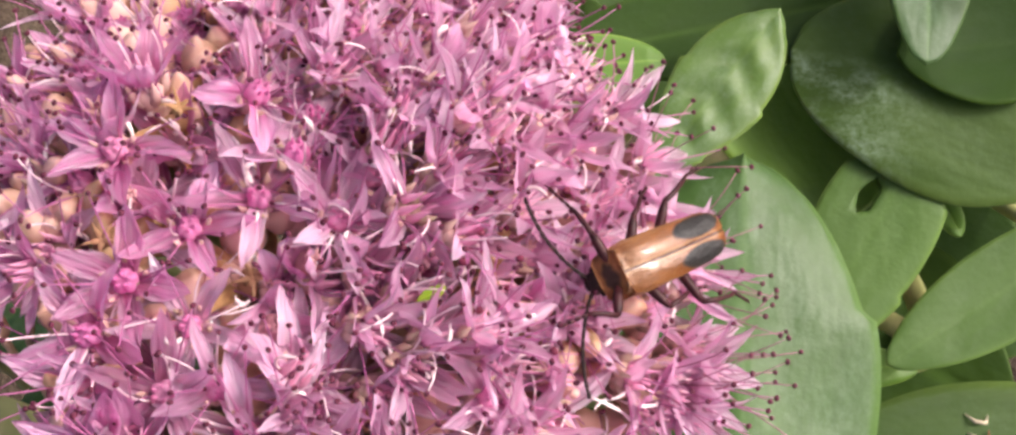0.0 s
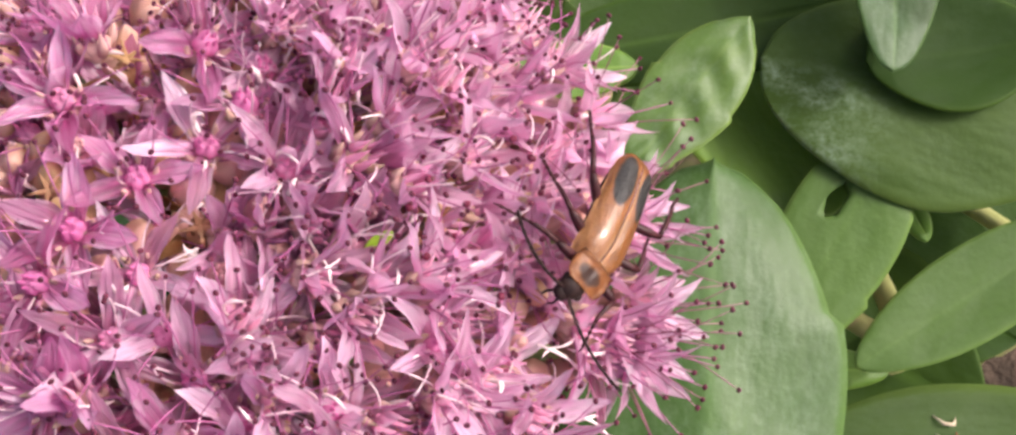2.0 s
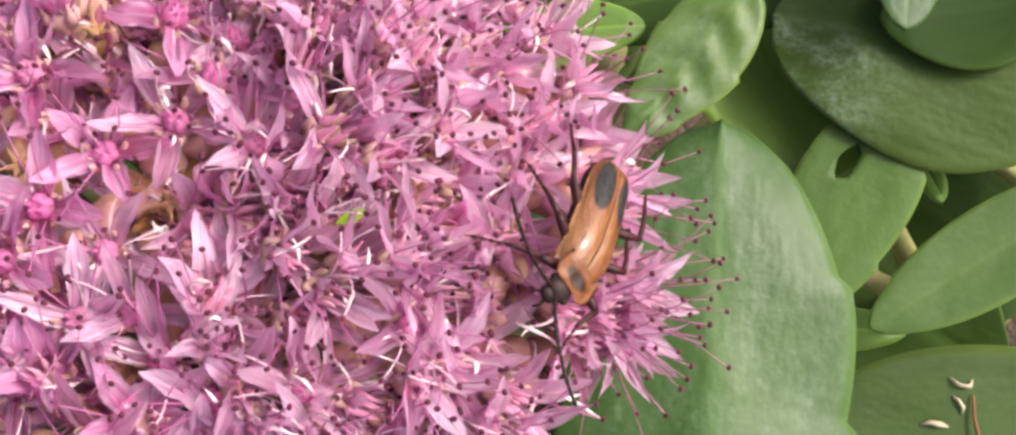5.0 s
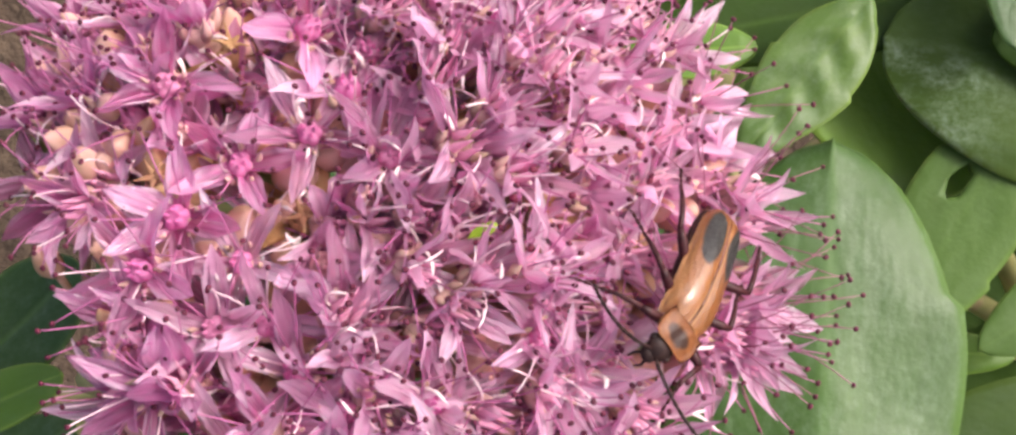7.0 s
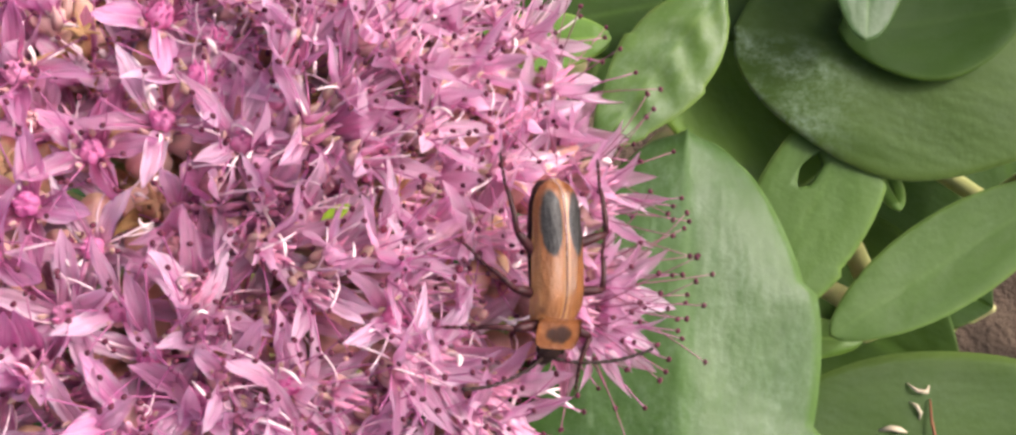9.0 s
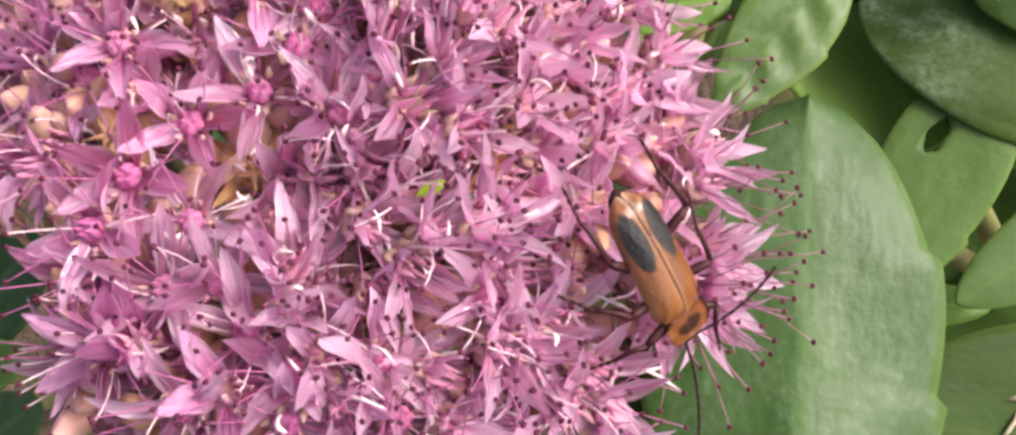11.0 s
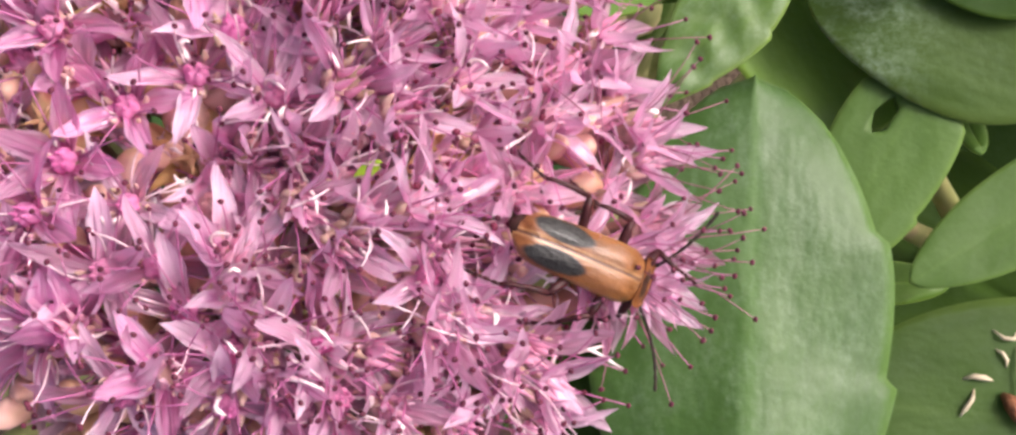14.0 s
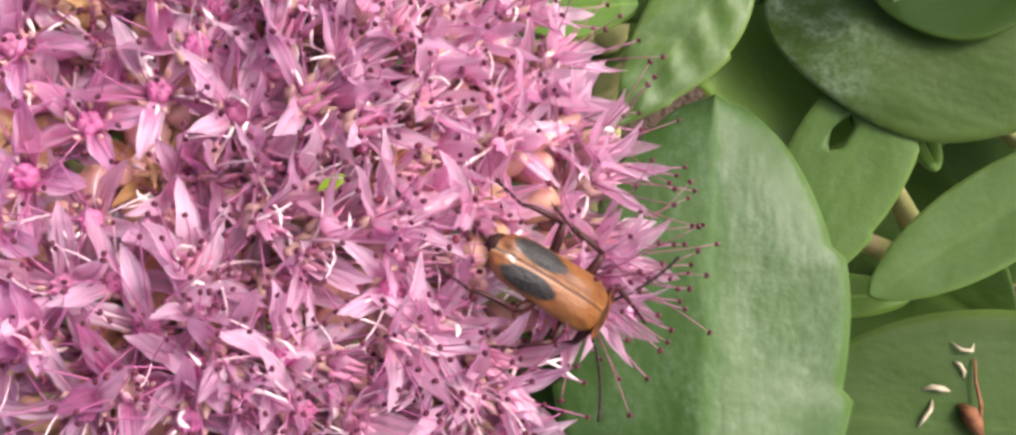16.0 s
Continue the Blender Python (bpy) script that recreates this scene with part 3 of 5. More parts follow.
def build_leaves():
    a = shoot(20, -42, 366, (0, 4), "upright stonecrop shoot with broad waxy green leaves")
    add_leaf(a, (16.9, -37, 372), (20.3, 13.0, 373), 24.4, 2, "broad pale-green waxy leaf with shallow teeth", fullness=0.52, teeth=4.27, phase_t=0.823, seed=3, cup=0.0, fold=0.16, blunt=0.53)
    add_leaf(a, (14, -44, 360), (2, -2, 364), 20.0, 0, "", seed=29, material=LEAF_DEEP_SHADED)
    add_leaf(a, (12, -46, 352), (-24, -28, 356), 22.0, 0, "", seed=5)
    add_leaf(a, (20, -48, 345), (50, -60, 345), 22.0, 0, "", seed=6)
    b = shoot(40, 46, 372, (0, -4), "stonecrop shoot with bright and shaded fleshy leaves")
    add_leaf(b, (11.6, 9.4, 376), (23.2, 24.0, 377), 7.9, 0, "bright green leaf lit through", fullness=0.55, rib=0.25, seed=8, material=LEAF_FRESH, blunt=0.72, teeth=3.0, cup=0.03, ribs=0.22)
    add_leaf(b, (42, 30.0, 371), (3, 22.0, 371), 9.5, 0, "", seed=9, material=LEAF_DEEP_SHADED)
    add_leaf(b, (56.5, 13.2, 372.2), (25.0, 22.4, 372.2), 19.0, -2, "large dull green leaf with a grey waxy bloom", fullness=0.55, rib=0.25, dusty=1.0, seed=10, material=LEAF_DULL, blunt=0.5, cup=-0.04)
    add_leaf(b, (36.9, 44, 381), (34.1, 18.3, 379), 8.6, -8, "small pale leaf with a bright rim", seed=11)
    add_leaf(b, (50, 23.0, 375.0), (33.2, 20.8, 374.8), 11.0, 0, "dark green leaf in half shade", rib=0.25, seed=36, material=LEAF_DEEP_SHADED, blunt=0.6)
    # unseen leaf added high up to cast the shadow on the dull leaf
    add_leaf(b, (52, 54, 399), (54.6, 27.2, 398), 18.0, 0, "", rib=0.25, seed=12)
    c = shoot(52, 4, 352, (-4, 0), "stonecrop shoot with a chewed leaf")
    add_leaf(c, (74, -17, 350), (30, -13, 352), 23.0, 0, "broad mid-green leaf with scattered dry scraps", fullness=0.5, rib=0.25, seed=4, cup=0.03, blunt=0.35, material=LEAF_DULL)
    add_leaf(c, (21.79, -8.59, 367.6), (36.26, 15.16, 371.7), 10.1, 0, "green leaf with a chewed hole", fullness=0.6, rib=0.25, seed=13, hole=(-0.34, 0.736, 0.16, 0.06), teeth=3.3, blunt=0.4, material=LEAF_MID, cup=0.02)
    add_leaf(c, (35.5, 5.0, 364.5), (28.5, 13.5, 365.5), 4.6, 0, "", seed=35, material=LEAF_FRESH)
    add_leaf(c, (60, 12, 360), (35.2, -2.6, 358), 9.0, 0, "", rib=0.25, seed=14, blunt=0.6, material=LEAF_MID)
    add_leaf(c, (24, -0.5, 346), (42.5, -1.0, 345), 5.0, 0, "light green shoot-tip leaf", seed=15, material=LEAF_YOUNG)
    add_leaf(c, (38.6, 11.8, 366), (40.0, 7.2, 366.5), 2.4, 0, "", seed=16, material=LEAF_YOUNG)
    # two low leaves whose deep green paints the dark gap between the blades
    add_leaf(c, (58, -4, 330), (30, 14, 326), 26.0, 0, "", seed=26, material=LEAF_DEEP_SHADED)
    add_leaf(c, (66, 6, 322), (40, 22, 322), 26.0, 0, "", seed=27, material=LEAF_DEEP_SHADED)
    add_leaf(c, (50, -20, 318), (22, -18, 318), 30.0, 0, "", seed=28, material=LEAF_DULL)
    d = shoot(8, 30, 350, (4, -2), "shaded stonecrop shoot under the flower head")
    add_leaf(d, (2.0, 20.3, 374), (14.0, 20.7, 374), 5.2, 0, "", seed=17, material=LEAF_YOUNG)
    add_leaf(d, (20, 36, 366), (31.8, 9.6, 366.5), 18.0, 0, "", rib=0.25, seed=18, material=LEAF_YOUNG)
    add_leaf(d, (8, 28, 352), (-14, 6, 352), 24.0, 0, "", seed=19)
    add_leaf(d, (6, 32, 352), (-24, 30, 354), 22.0, 0, "", seed=20)
    add_leaf(d, (10, 40, 346), (2, 24, 346), 22.0, 0, "", seed=31, material=LEAF_DULL)
    add_leaf(d, (26, 46, 344), (14, 26, 344), 22.0, 0, "", seed=32, material=LEAF_DULL)
    # low leaves again, the gap's shade put into their colour
    add_leaf(b, (64, 46, 340), (62, 14, 340), 28.0, 0, "", seed=33, material=LEAF_DEEP_SHADED)
    add_leaf(b, (40, 40, 338), (44, 14, 338), 24.0, 0, "", seed=34, material=LEAF_DEEP_SHADED)
    e = shoot(-46, -8, 366, (4, 0), "leafy stonecrop shoot behind the flower head")
    add_leaf(e, (-53, -9, 374), (-42, 0.5, 377), 9.0, 0, "", seed=21)
    add_leaf(e, (-54, -13, 375), (-43, -8.5, 376), 5.0, 0, "", seed=22, material=LEAF_YOUNG)
    add_leaf(e, (-53, -20, 374), (-41.5, -12.5, 376), 7.0, 0, "", seed=30)
    add_leaf(e, (-44, -6, 356), (-14, -6, 360), 24.0, 0, "", seed=23)
    add_leaf(e, (-46, -12, 352), (-10, -24, 352), 24.0, 0, "", seed=24)
    add_leaf(e, (-48, 0, 356), (-28, 24, 356), 22.0, 0, "", seed=25)


build_leaves()


def scrap(name, pts, radii, material, label, category):
    bm = bmesh.new()
    tube(bm, pts, radii, 6)
    ob = new(name, mesh_of(name, bm, material))
    return tagged(ob, label, category, "dry scraps on the leaf")


def build_scraps():
    z = 351.75
    scrap("fallen_petal", [(41.0, -10.9, z), (42.0, -10.7, z + 0.5), (43.0, -10.9, z + 0.5), (43.8, -11.1, z)], (0.10, 0.28, 0.30, 0.06), SCRAP, "pale dry fallen petal lying on a leaf", "petal")
    scrap("fallen_petal", [(42.0, -11.9, z), (41.7, -12.8, z + 0.4), (41.0, -13.7, z + 0.3), (40.5, -14.4, z)], (0.08, 0.22, 0.24, 0.06), SCRAP, "curled straw-coloured petal lying on a leaf", "petal")
    scrap("fallen_petal", [(44.2, -6.4, z), (45.0, -7.2, z + 0.5), (46.0, -7.3, z + 0.4), (46.4, -6.6, z)], (0.08, 0.2, 0.22, 0.06), SCRAP, "curled straw-coloured petal lying on a leaf", "petal")
    scrap("seed_husk", [(44.6, -12.4, z), (45.2, -13.2, z + 0.6), (45.8, -14.4, z + 0.5), (46.4, -15.4, z)], (0.3, 0.9, 0.8, 0.3), HUSK, "brown crumbled seed husk on a leaf", "husk")
    scrap("fallen_petal", [(44.3, -8.2, z), (44.8, -8.6, z + 0.4), (45.2, -9.3, z + 0.3), (45.1, -9.9, z)], (0.06, 0.18, 0.20, 0.05), SCRAP, "curled straw-coloured petal lying on a leaf", "petal")
    scrap("dry_twig", [(46.3, -8.0, z + 0.1), (46.1, -10.2, z + 0.5), (46.4, -12.6, z + 0.6), (46.0, -15.8, z + 0.2)], (0.10, 0.17, 0.20, 0.22), HUSK, "thin brown dry twig lying across a leaf", "twig")
    for x, y, h, r in ((23.0, -7.1, 371.8, 0.15), (22.2, -6.5, 372.13, 0.10), (24.1, -8.3, 371.14, 0.09)):
        bm = bmesh.new()
        blob(bm, (x, y, h), (r, r * 1.3, r * 0.7), 10, 6)
        tagged(new("speck", mesh_of("speck", bm, SPECK)), "tiny pale speck on a green leaf", "speck", "specks on the leaf")


build_scraps()

# ---- the flower head ----
PIVOT = Vector((-15.0, 0.0, 340.0))
CENTRE = (-16.0, -1.5)


def dome(x, y):
    r = math.hypot(x - CENTRE[0], y - CENTRE[1])
    return 407.0 - 0.03 * max(0.0, r - 10.0) ** 2


def dome_normal(x, y):
    h = 0.05
    return Vector(((dome(x - h, y) - dome(x + h, y)) / (2 * h), (dome(x, y - h) - dome(x, y + h)) / (2 * h), 1.0)).normalized()


# the head's outline in plan, millimetres
OUTLINE = [(2.7, 27.7), (4.8, 12.8), (7.3, 10.0), (8.2, 6.3), (9.6, 3.8), (10.7, 1.9), (11.0, -1.9), (12.4, -4.0), (12.3, -6.8), (11.1, -9.4),
           (8.9, -10.8), (6.8, -9.2), (4.8, -9.6), (4.4, -11.8), (5.4, -14.0), (5.6, -16.5), (4.4, -20.0), (-6, -26), (-20, -31), (-29, -24), (-28.0, -15.0), (-29.6, -12.4), (-29.2, -9.0), (-28.7, -7.0), (-31.0, -4.5), (-37, 0), (-38, 5), (-36, 18), (-24, 30), (-8, 32)]
# gaps that look down between the flower clusters: x, y, radius
GAPS = [(-3.6, -11.0, 1.9), (-9.8, 7.9, 0.8), (-20.4, 9.6, 1.2), (-21.2, -12.0, 1.3), (-28.0, -2.4, 1.6), (-5.2, -8.2, 1.3)]
# well seen flowers, cluster by cluster: x, y, kind (0 open star, 1 half open, 2 ripening pod, 3 withered bud),
# lean towards (degrees), lean amount, direction of one petal (degrees)
CLUSTER_WEST = [(-25.1, 5.4, 0, 200, 6, 5), (-16.0, 8.9, 0, 10, 28, 190), (-13.9, 5.4, 0, 60, 18, 60), (-16.1, 2.4, 0, 0, 6, -20), (-20.1, 0.7, 0, 60, 8, 3), (-23.7, -2.8, 0, 250, 8, 3),
                (-19.9, -5.4, 0, 230, 10, 45), (-25.9, -5.9, 0, 200, 18, 270), (-23.7, 2.4, 2, 270, 6, 0), (-26.2, 8.0, 2, 90, 8, 20), (-14.9, -5.2, 2, 0, 8, 0), (-12.8, -1.1, 2, 20, 10, 0),
                (-25.8, 0.1, 3, 180, 5, 0), (-16.4, -2.2, 3, 0, 5, 0), (-20.7, 9.0, 3, 30, 25, 0), (-23.6, 10.4, 1, 90, 25, 80)]
CLUSTER_SOUTH = [(-21.2, -9.2, 0, 210, 10, 20), (-17.4, -8.7, 0, 10, 25, 0), (-16.4, -11.5, 0, 240, 8, 100), (-22.5, -11.7, 1, 90, 25, 80), (-25.0, -13.0, 0, 215, 20, 0), (-13.5, -13.4, 0, 80, 15, 85),
                 (-13.0, -10.1, 1, 20, 35, 10), (-13.1, -7.9, 1, 30, 35, 30), (-10.1, -10.5, 3, 0, 10, 0), (-11.1, -12.9, 1, 0, 35, 0), (-7.9, -13.2, 0, 10, 30, 20), (-20.2, -16.7, 0, 240, 28, 40),
                 (-6.9, -16.3, 0, 20, 35, 0), (-14.0, -17.5, 0, 265, 26, 10), (-10.4, -15.8, 1, 330, 30, 0), (-17.0, -14.6, 1, 60, 20, 60)]
CLUSTER_MIDDLE = [(-10.9, 1.1, 0, 15, 28, -65), (-6.6, 1.6, 0, 0, 38, 0), (-9.8, -4.6, 2, 0, 10, 0), (-6.2, -1.4, 2, 350, 20, 0), (-8.8, -5.9, 1, 340, 50, -20), (-5.2, -5.7, 1, 20, 45, 20),
                  (0.4, -4.3, 2, 0, 15, 0), (-1.6, -1.5, 3, 0, 10, 0), (-6.6, -8.1, 1, 330, 40, 0), (-1.8, -9.4, 0, 15, 38, 0), (-1.4, -12.3, 1, 350, 38, 0), (-3.2, 0.2, 1, 10, 45, 0),
                  (-4.0, -16.8, 1, 10, 35, 0), (-2.4, -5.2, 1, 30, 40, 30)]
CLUSTER_EAST = [(-8.3, 6.2, 1, 45, 30, 45), (-7.2, 8.7, 0, 50, 30, 60), (-3.2, 8.2, 1, 15, 45, 20), (-1.5, 7.3, 0, 40, 22, -75), (-1.3, 10.2, 1, 20, 40, 20), (6.9, 10.3, 1, 15, 40, 0), (5.0, 11.2, 0, 90, 30, 85),
                (1.4, 7.9, 3, 20, 10, 0), (1.4, 5.8, 1, 35, 45, 35), (0.6, 2.1, 1, 5, 45, 0), (5.8, 3.9, 0, 20, 30, -80), (-12.0, 10.7, 1, 40, 30, 30), (-3.9, 6.6, 3, 10, 10, 0), (4.0, 13.1, 0, 45, 25, 45), (-4.6, 4.4, 1, 20, 45, 30)]
CLUSTER_RIM = [(11.4, -4.8, 1, 15, 30, 15), (12.0, -6.4, 1, 350, 25, 350), (9.3, -9.2, 0, 320, 25, 290), (10.6, -10.0, 1, 300, 30, 300), (10.2, -2.6, 1, 25, 25, 25), (0.4, -11.9, 0, 0, 20, 0), (3.0, -11.2, 0, 330, 20, 330),
               (3.8, -13.8, 0, 330, 20, 0), (4.9, -15.8, 1, 335, 30, 335), (2.4, -16.2, 0, 300, 20, 320), (4.0, -18.4, 1, 320, 25, 320), (10.4, 3.4, 1, 25, 25, 25)]
CLUSTER_EDGE = [(11.0, 1.0, 1, 10, 25, 10), (11.2, -0.9, 1, 10, 20, 10), (8.6, 7.6, 1, 35, 25, 35), (9.6, 2.0, 0, 20, 25, 0), (9.8, 5.3, 1, 40, 30, 40), (7.1, 5.0, 1, 30, 25, 30), (5.7, 0.9, 1, 20, 25, 20), (4.0, -4.2, 0, 0, 15, 0),
                (9.6, -7.6, 1, 345, 35, 345), (8.0, -10.4, 0, 300, 30, 300), (11.2, -8.2, 1, 325, 30, 325), (7.4, -7.8, 0, 340, 30, 0)]


def petal_mesh(material, length, width, fold, arch, twist, bow=0.0, nl=11, nw=8):
    """A pointed, channelled petal with nearly parallel sides: base at the origin, tip along +y, inner face +z."""
    bm = bmesh.new()
    grid = []
    wave = 31 * length + 17 * width
    for i in range(nl + 1):
        v = i / nl
        w = width / 2 * (0.62 + 0.38 * math.sin(v / 0.42 * math.pi / 2) if v < 0.42 else max(0.0, 1 - ((v - 0.42) / 0.58) ** 1.9) ** 0.95)
        w = max(w, width * 0.02)
        zc = length * (arch * (v * v - 0.2 * v) + 0.03 * math.sin(6 * v + wave) * v)
        side = length * bow * v * v
        t = radians(twist) * v
        row = []
        for j in range(nw + 1):
            u = 2 * j / nw - 1
            x = u * w * (1 + 0.10 * math.sin(11 * v + wave + 2 * u))
            z = (fold * (1.15 - 0.5 * v) * abs(u) ** 1.5 + 0.12 * u * math.sin(8 * v + wave) - 0.16 * math.cos(3 * math.pi * u) * math.sin(math.pi * min(1.0, 0.15 + v))) * w
            row.append(bm.verts.new(((x * math.cos(t) - z * math.sin(t) + side) * MM, v * length * MM, (zc + x * math.sin(t) + z * math.cos(t)) * MM)))
        grid.append(row)
    for a, b in zip(grid, grid[1:]):
        for j in range(nw):
            bm.faces.new((a[j], a[j + 1], b[j + 1], b[j]))
    bmesh.ops.solidify(bm, geom=bm.faces[:], thickness=0.10 * MM)
    return mesh_of("petal", bm, material)


SHAPES = [(4.1, 1.75, 0.30, -0.05, 5, 0.04), (4.2, 1.65, 0.35, 0.06, -7, -0.05), (4.3, 1.60, 0.42, -0.10, 8, 0.06), (3.9, 1.75, 0.50, 0.10, -12, -0.08), (4.4, 1.45, 0.45, -0.18, 14, 0.10), (3.8, 1.70, 0.35, -0.30, -14, -0.06), (4.3, 1.45, 0.60, 0.16, 8, 0.05),
          (4.0, 1.50, 0.35, -0.45, 12, 0.08), (3.9, 1.20, 0.80, -0.12, 22, -0.12), (3.6, 0.95, 0.90, -0.70, 34, 0.16), (4.4, 1.40, 0.50, 0.02, -18, 0.08)]
FRESH = [petal_mesh(PETAL, *s) for s in SHAPES]
CLOSED = [petal_mesh(PETAL_PALE, 3.6, 2.1, 0.55, 0.22, 4, 0.03), petal_mesh(PETAL_PALE, 3.3, 2.2, 0.6, 0.30, -5, -0.04), petal_mesh(PETAL_PALE, 3.8, 1.9, 0.5, 0.12, 8, 0.05), petal_mesh(PETAL, 3.5, 2.0, 0.6, 0.20, -6, 0.0)]
WILTED = [petal_mesh(TAN, s[0] * 0.75, s[1] * 0.7, 0.8, s[3] - 0.3, 2 * s[4], s[5]) for s in SHAPES[:6]]
PALE = [petal_mesh(PETAL_PALE, s[0] * 1.12, s[1] * 0.85, *s[2:]) for s in SHAPES]


def stamen_mesh(length, bend, radius=0.052, material=FILAMENT, anther=ANTHER, size=1.0):
    bm = bmesh.new()
    pts = arc((0, 0, 0), (0, 0.12, 1), length, bend, 5, "X")
    tube(bm, pts, [radius * s for s in (1.25, 1.1, 1.0, 0.9, 0.8, 0.65)], 5, 0)
    blob(bm, pts[-1], (0.165 * size, 0.21 * size, 0.155 * size), 8, 6, 1)
    return mesh_of("stamen", bm, material, anther)


STAMENS = [stamen_mesh(4.4, -24), stamen_mesh(4.9, -10), stamen_mesh(4.0, -40), stamen_mesh(5.2, 16), stamen_mesh(4.6, -16), stamen_mesh(4.4, 40, 0.065, FILAMENT_PALE), stamen_mesh(3.8, -95, 0.07, FILAMENT_PALE)]
RIPE_STAMENS = [stamen_mesh(4.2, -20, 0.06, FILAMENT, ANTHER_RED, 1.2), stamen_mesh(4.7, 10, 0.06, FILAMENT, ANTHER_RED, 1.35)]
LONG_STAMENS = [stamen_mesh(6.6, -20, 0.044, FILAMENT_DUSK), stamen_mesh(7.4, -8, 0.044, FILAMENT_DUSK), stamen_mesh(6.9, 10, 0.044, FILAMENT_DUSK), stamen_mesh(5.6, 16)]


def dry_thread_mesh(length, bend, back=0.0, wide=0.10):
    """A withered, curled thread or petal shred that bends one way and then back."""
    bm = bmesh.new()
    first = arc((0, 0, 0), (0, 0.4, 1), length * 0.55, bend, 5, "X")
    d = Vector(first[-1]) - Vector(first[-2])
    second = arc(first[-1], tuple(d), length * 0.45, back, 4, "Y" if abs(back) > 90 else "X")
    pts = first + second[1:]
    tube(bm, pts, [wide * s for s in (0.7, 1.0, 1.2, 1.0, 0.8, 1.1, 1.3, 1.0, 0.6, 0.2)], 6)
    return mesh_of("dry_thread", bm, STRAW)


DRY = [dry_thread_mesh(3.0, -90, 80), dry_thread_mesh(3.6, -60, -70, 0.13), dry_thread_mesh(2.4, 100, -150), dry_thread_mesh(2.8, -130, 120, 0.12), dry_thread_mesh(2.0, 60, 140, 0.16), dry_thread_mesh(1.8, -150, -60, 0.2)]
LONG_DRY = dry_thread_mesh(6.5, -75, 20)


def pistil_mesh(height, spread, material=PISTIL_PALE):
    bm = bmesh.new()
    for k in range(5):
        w = 2 * math.pi * k / 5
        c, s = math.cos(w), math.sin(w)
        pts = [(0.32 * c, 0.32 * s, 0.0), (0.62 * c, 0.62 * s, height * 0.3), (0.55 * c, 0.55 * s, height * 0.6), ((0.45 + spread * 0.5) * c, (0.45 + spread * 0.5) * s, height * 0.82), ((0.4 + spread) * c, (0.4 + spread) * s, height)]
        tube(bm, pts, (0.20, 0.27, 0.19, 0.09, 0.03), 6)
    return mesh_of("pistil", bm, material)


PISTILS = [pistil_mesh(2.3, 0.35), pistil_mesh(2.0, 0.5), pistil_mesh(2.6, 0.2)]


def knob_mesh(height, radius):
    """The closed pistil of a fresh flower: five plump lobes grown together, each with a short blunt tip."""
    bm = bmesh.new()
    rows = []
    for i, (z, r) in enumerate(((-0.1, 0.62), (0.2, 0.92), (0.45, 1.0), (0.66, 0.94), (0.82, 0.74), (0.93, 0.46), (0.90, 0.18))):
        row = []
        for k in range(30):
            w = 2 * math.pi * k / 30
            lobe = abs(math.cos(2.5 * w)) ** 0.55
            rr = radius * r * (0.80 + 0.20 * lobe) * (1 + 0.05 * math.sin(2 * w + 9 * radius))
            zz = height * (z + (0.14 * lobe * (i > 2) if i < 6 else 0.0))
            row.append(bm.verts.new((rr * math.cos(w) * MM, rr * math.sin(w) * MM, zz * MM)))
        rows.append(row)
    for a, b in zip(rows, rows[1:]):
        for k in range(30):
            bm.faces.new((a[k], a[(k + 1) % 30], b[(k + 1) % 30], b[k]))
    bm.faces.new(rows[-1])
    for k in range(5):
        w = 2 * math.pi * k / 5 + 0.1 * math.sin(7 * k + height)
        c, q = math.cos(w), math.sin(w)
        tube(bm, [(0.50 * radius * c, 0.50 * radius * q, 0.9 * height), (0.46 * radius * c, 0.46 * radius * q, 1.18 * height), (0.55 * radius * c, 0.55 * radius * q, 1.38 * height)], (0.15, 0.10, 0.03), 6)
    return mesh_of("pistil", bm, PISTIL)


KNOBS = [knob_mesh(1.15, 0.80), knob_mesh(1.30, 0.74), knob_mesh(1.0, 0.86), knob_mesh(1.4, 0.78)]


def floret_base_mesh():
    bm = bmesh.new()
    tube(bm, [(0.5, 0.2, -9.0), (0.2, 0.1, -5.0), (0, 0, -1.6), (0, 0, -0.9), (0, 0, 0.0), (0, 0, 0.25)], (0.32, 0.34, 0.42, 0.85, 1.05, 0.6), 8)
    for k in range(5):
        w = 2 * math.pi * (k + 0.5) / 5
        c, s = math.cos(w), math.sin(w)
        tube(bm, [(0.7 * c, 0.7 * s, -0.7), (1.15 * c, 1.15 * s, 0.1), (1.35 * c, 1.35 * s, 1.0)], (0.38, 0.32, 0.05), 5)
    return mesh_of("floret", bm, CALYX)


BASES = [floret_base_mesh()]


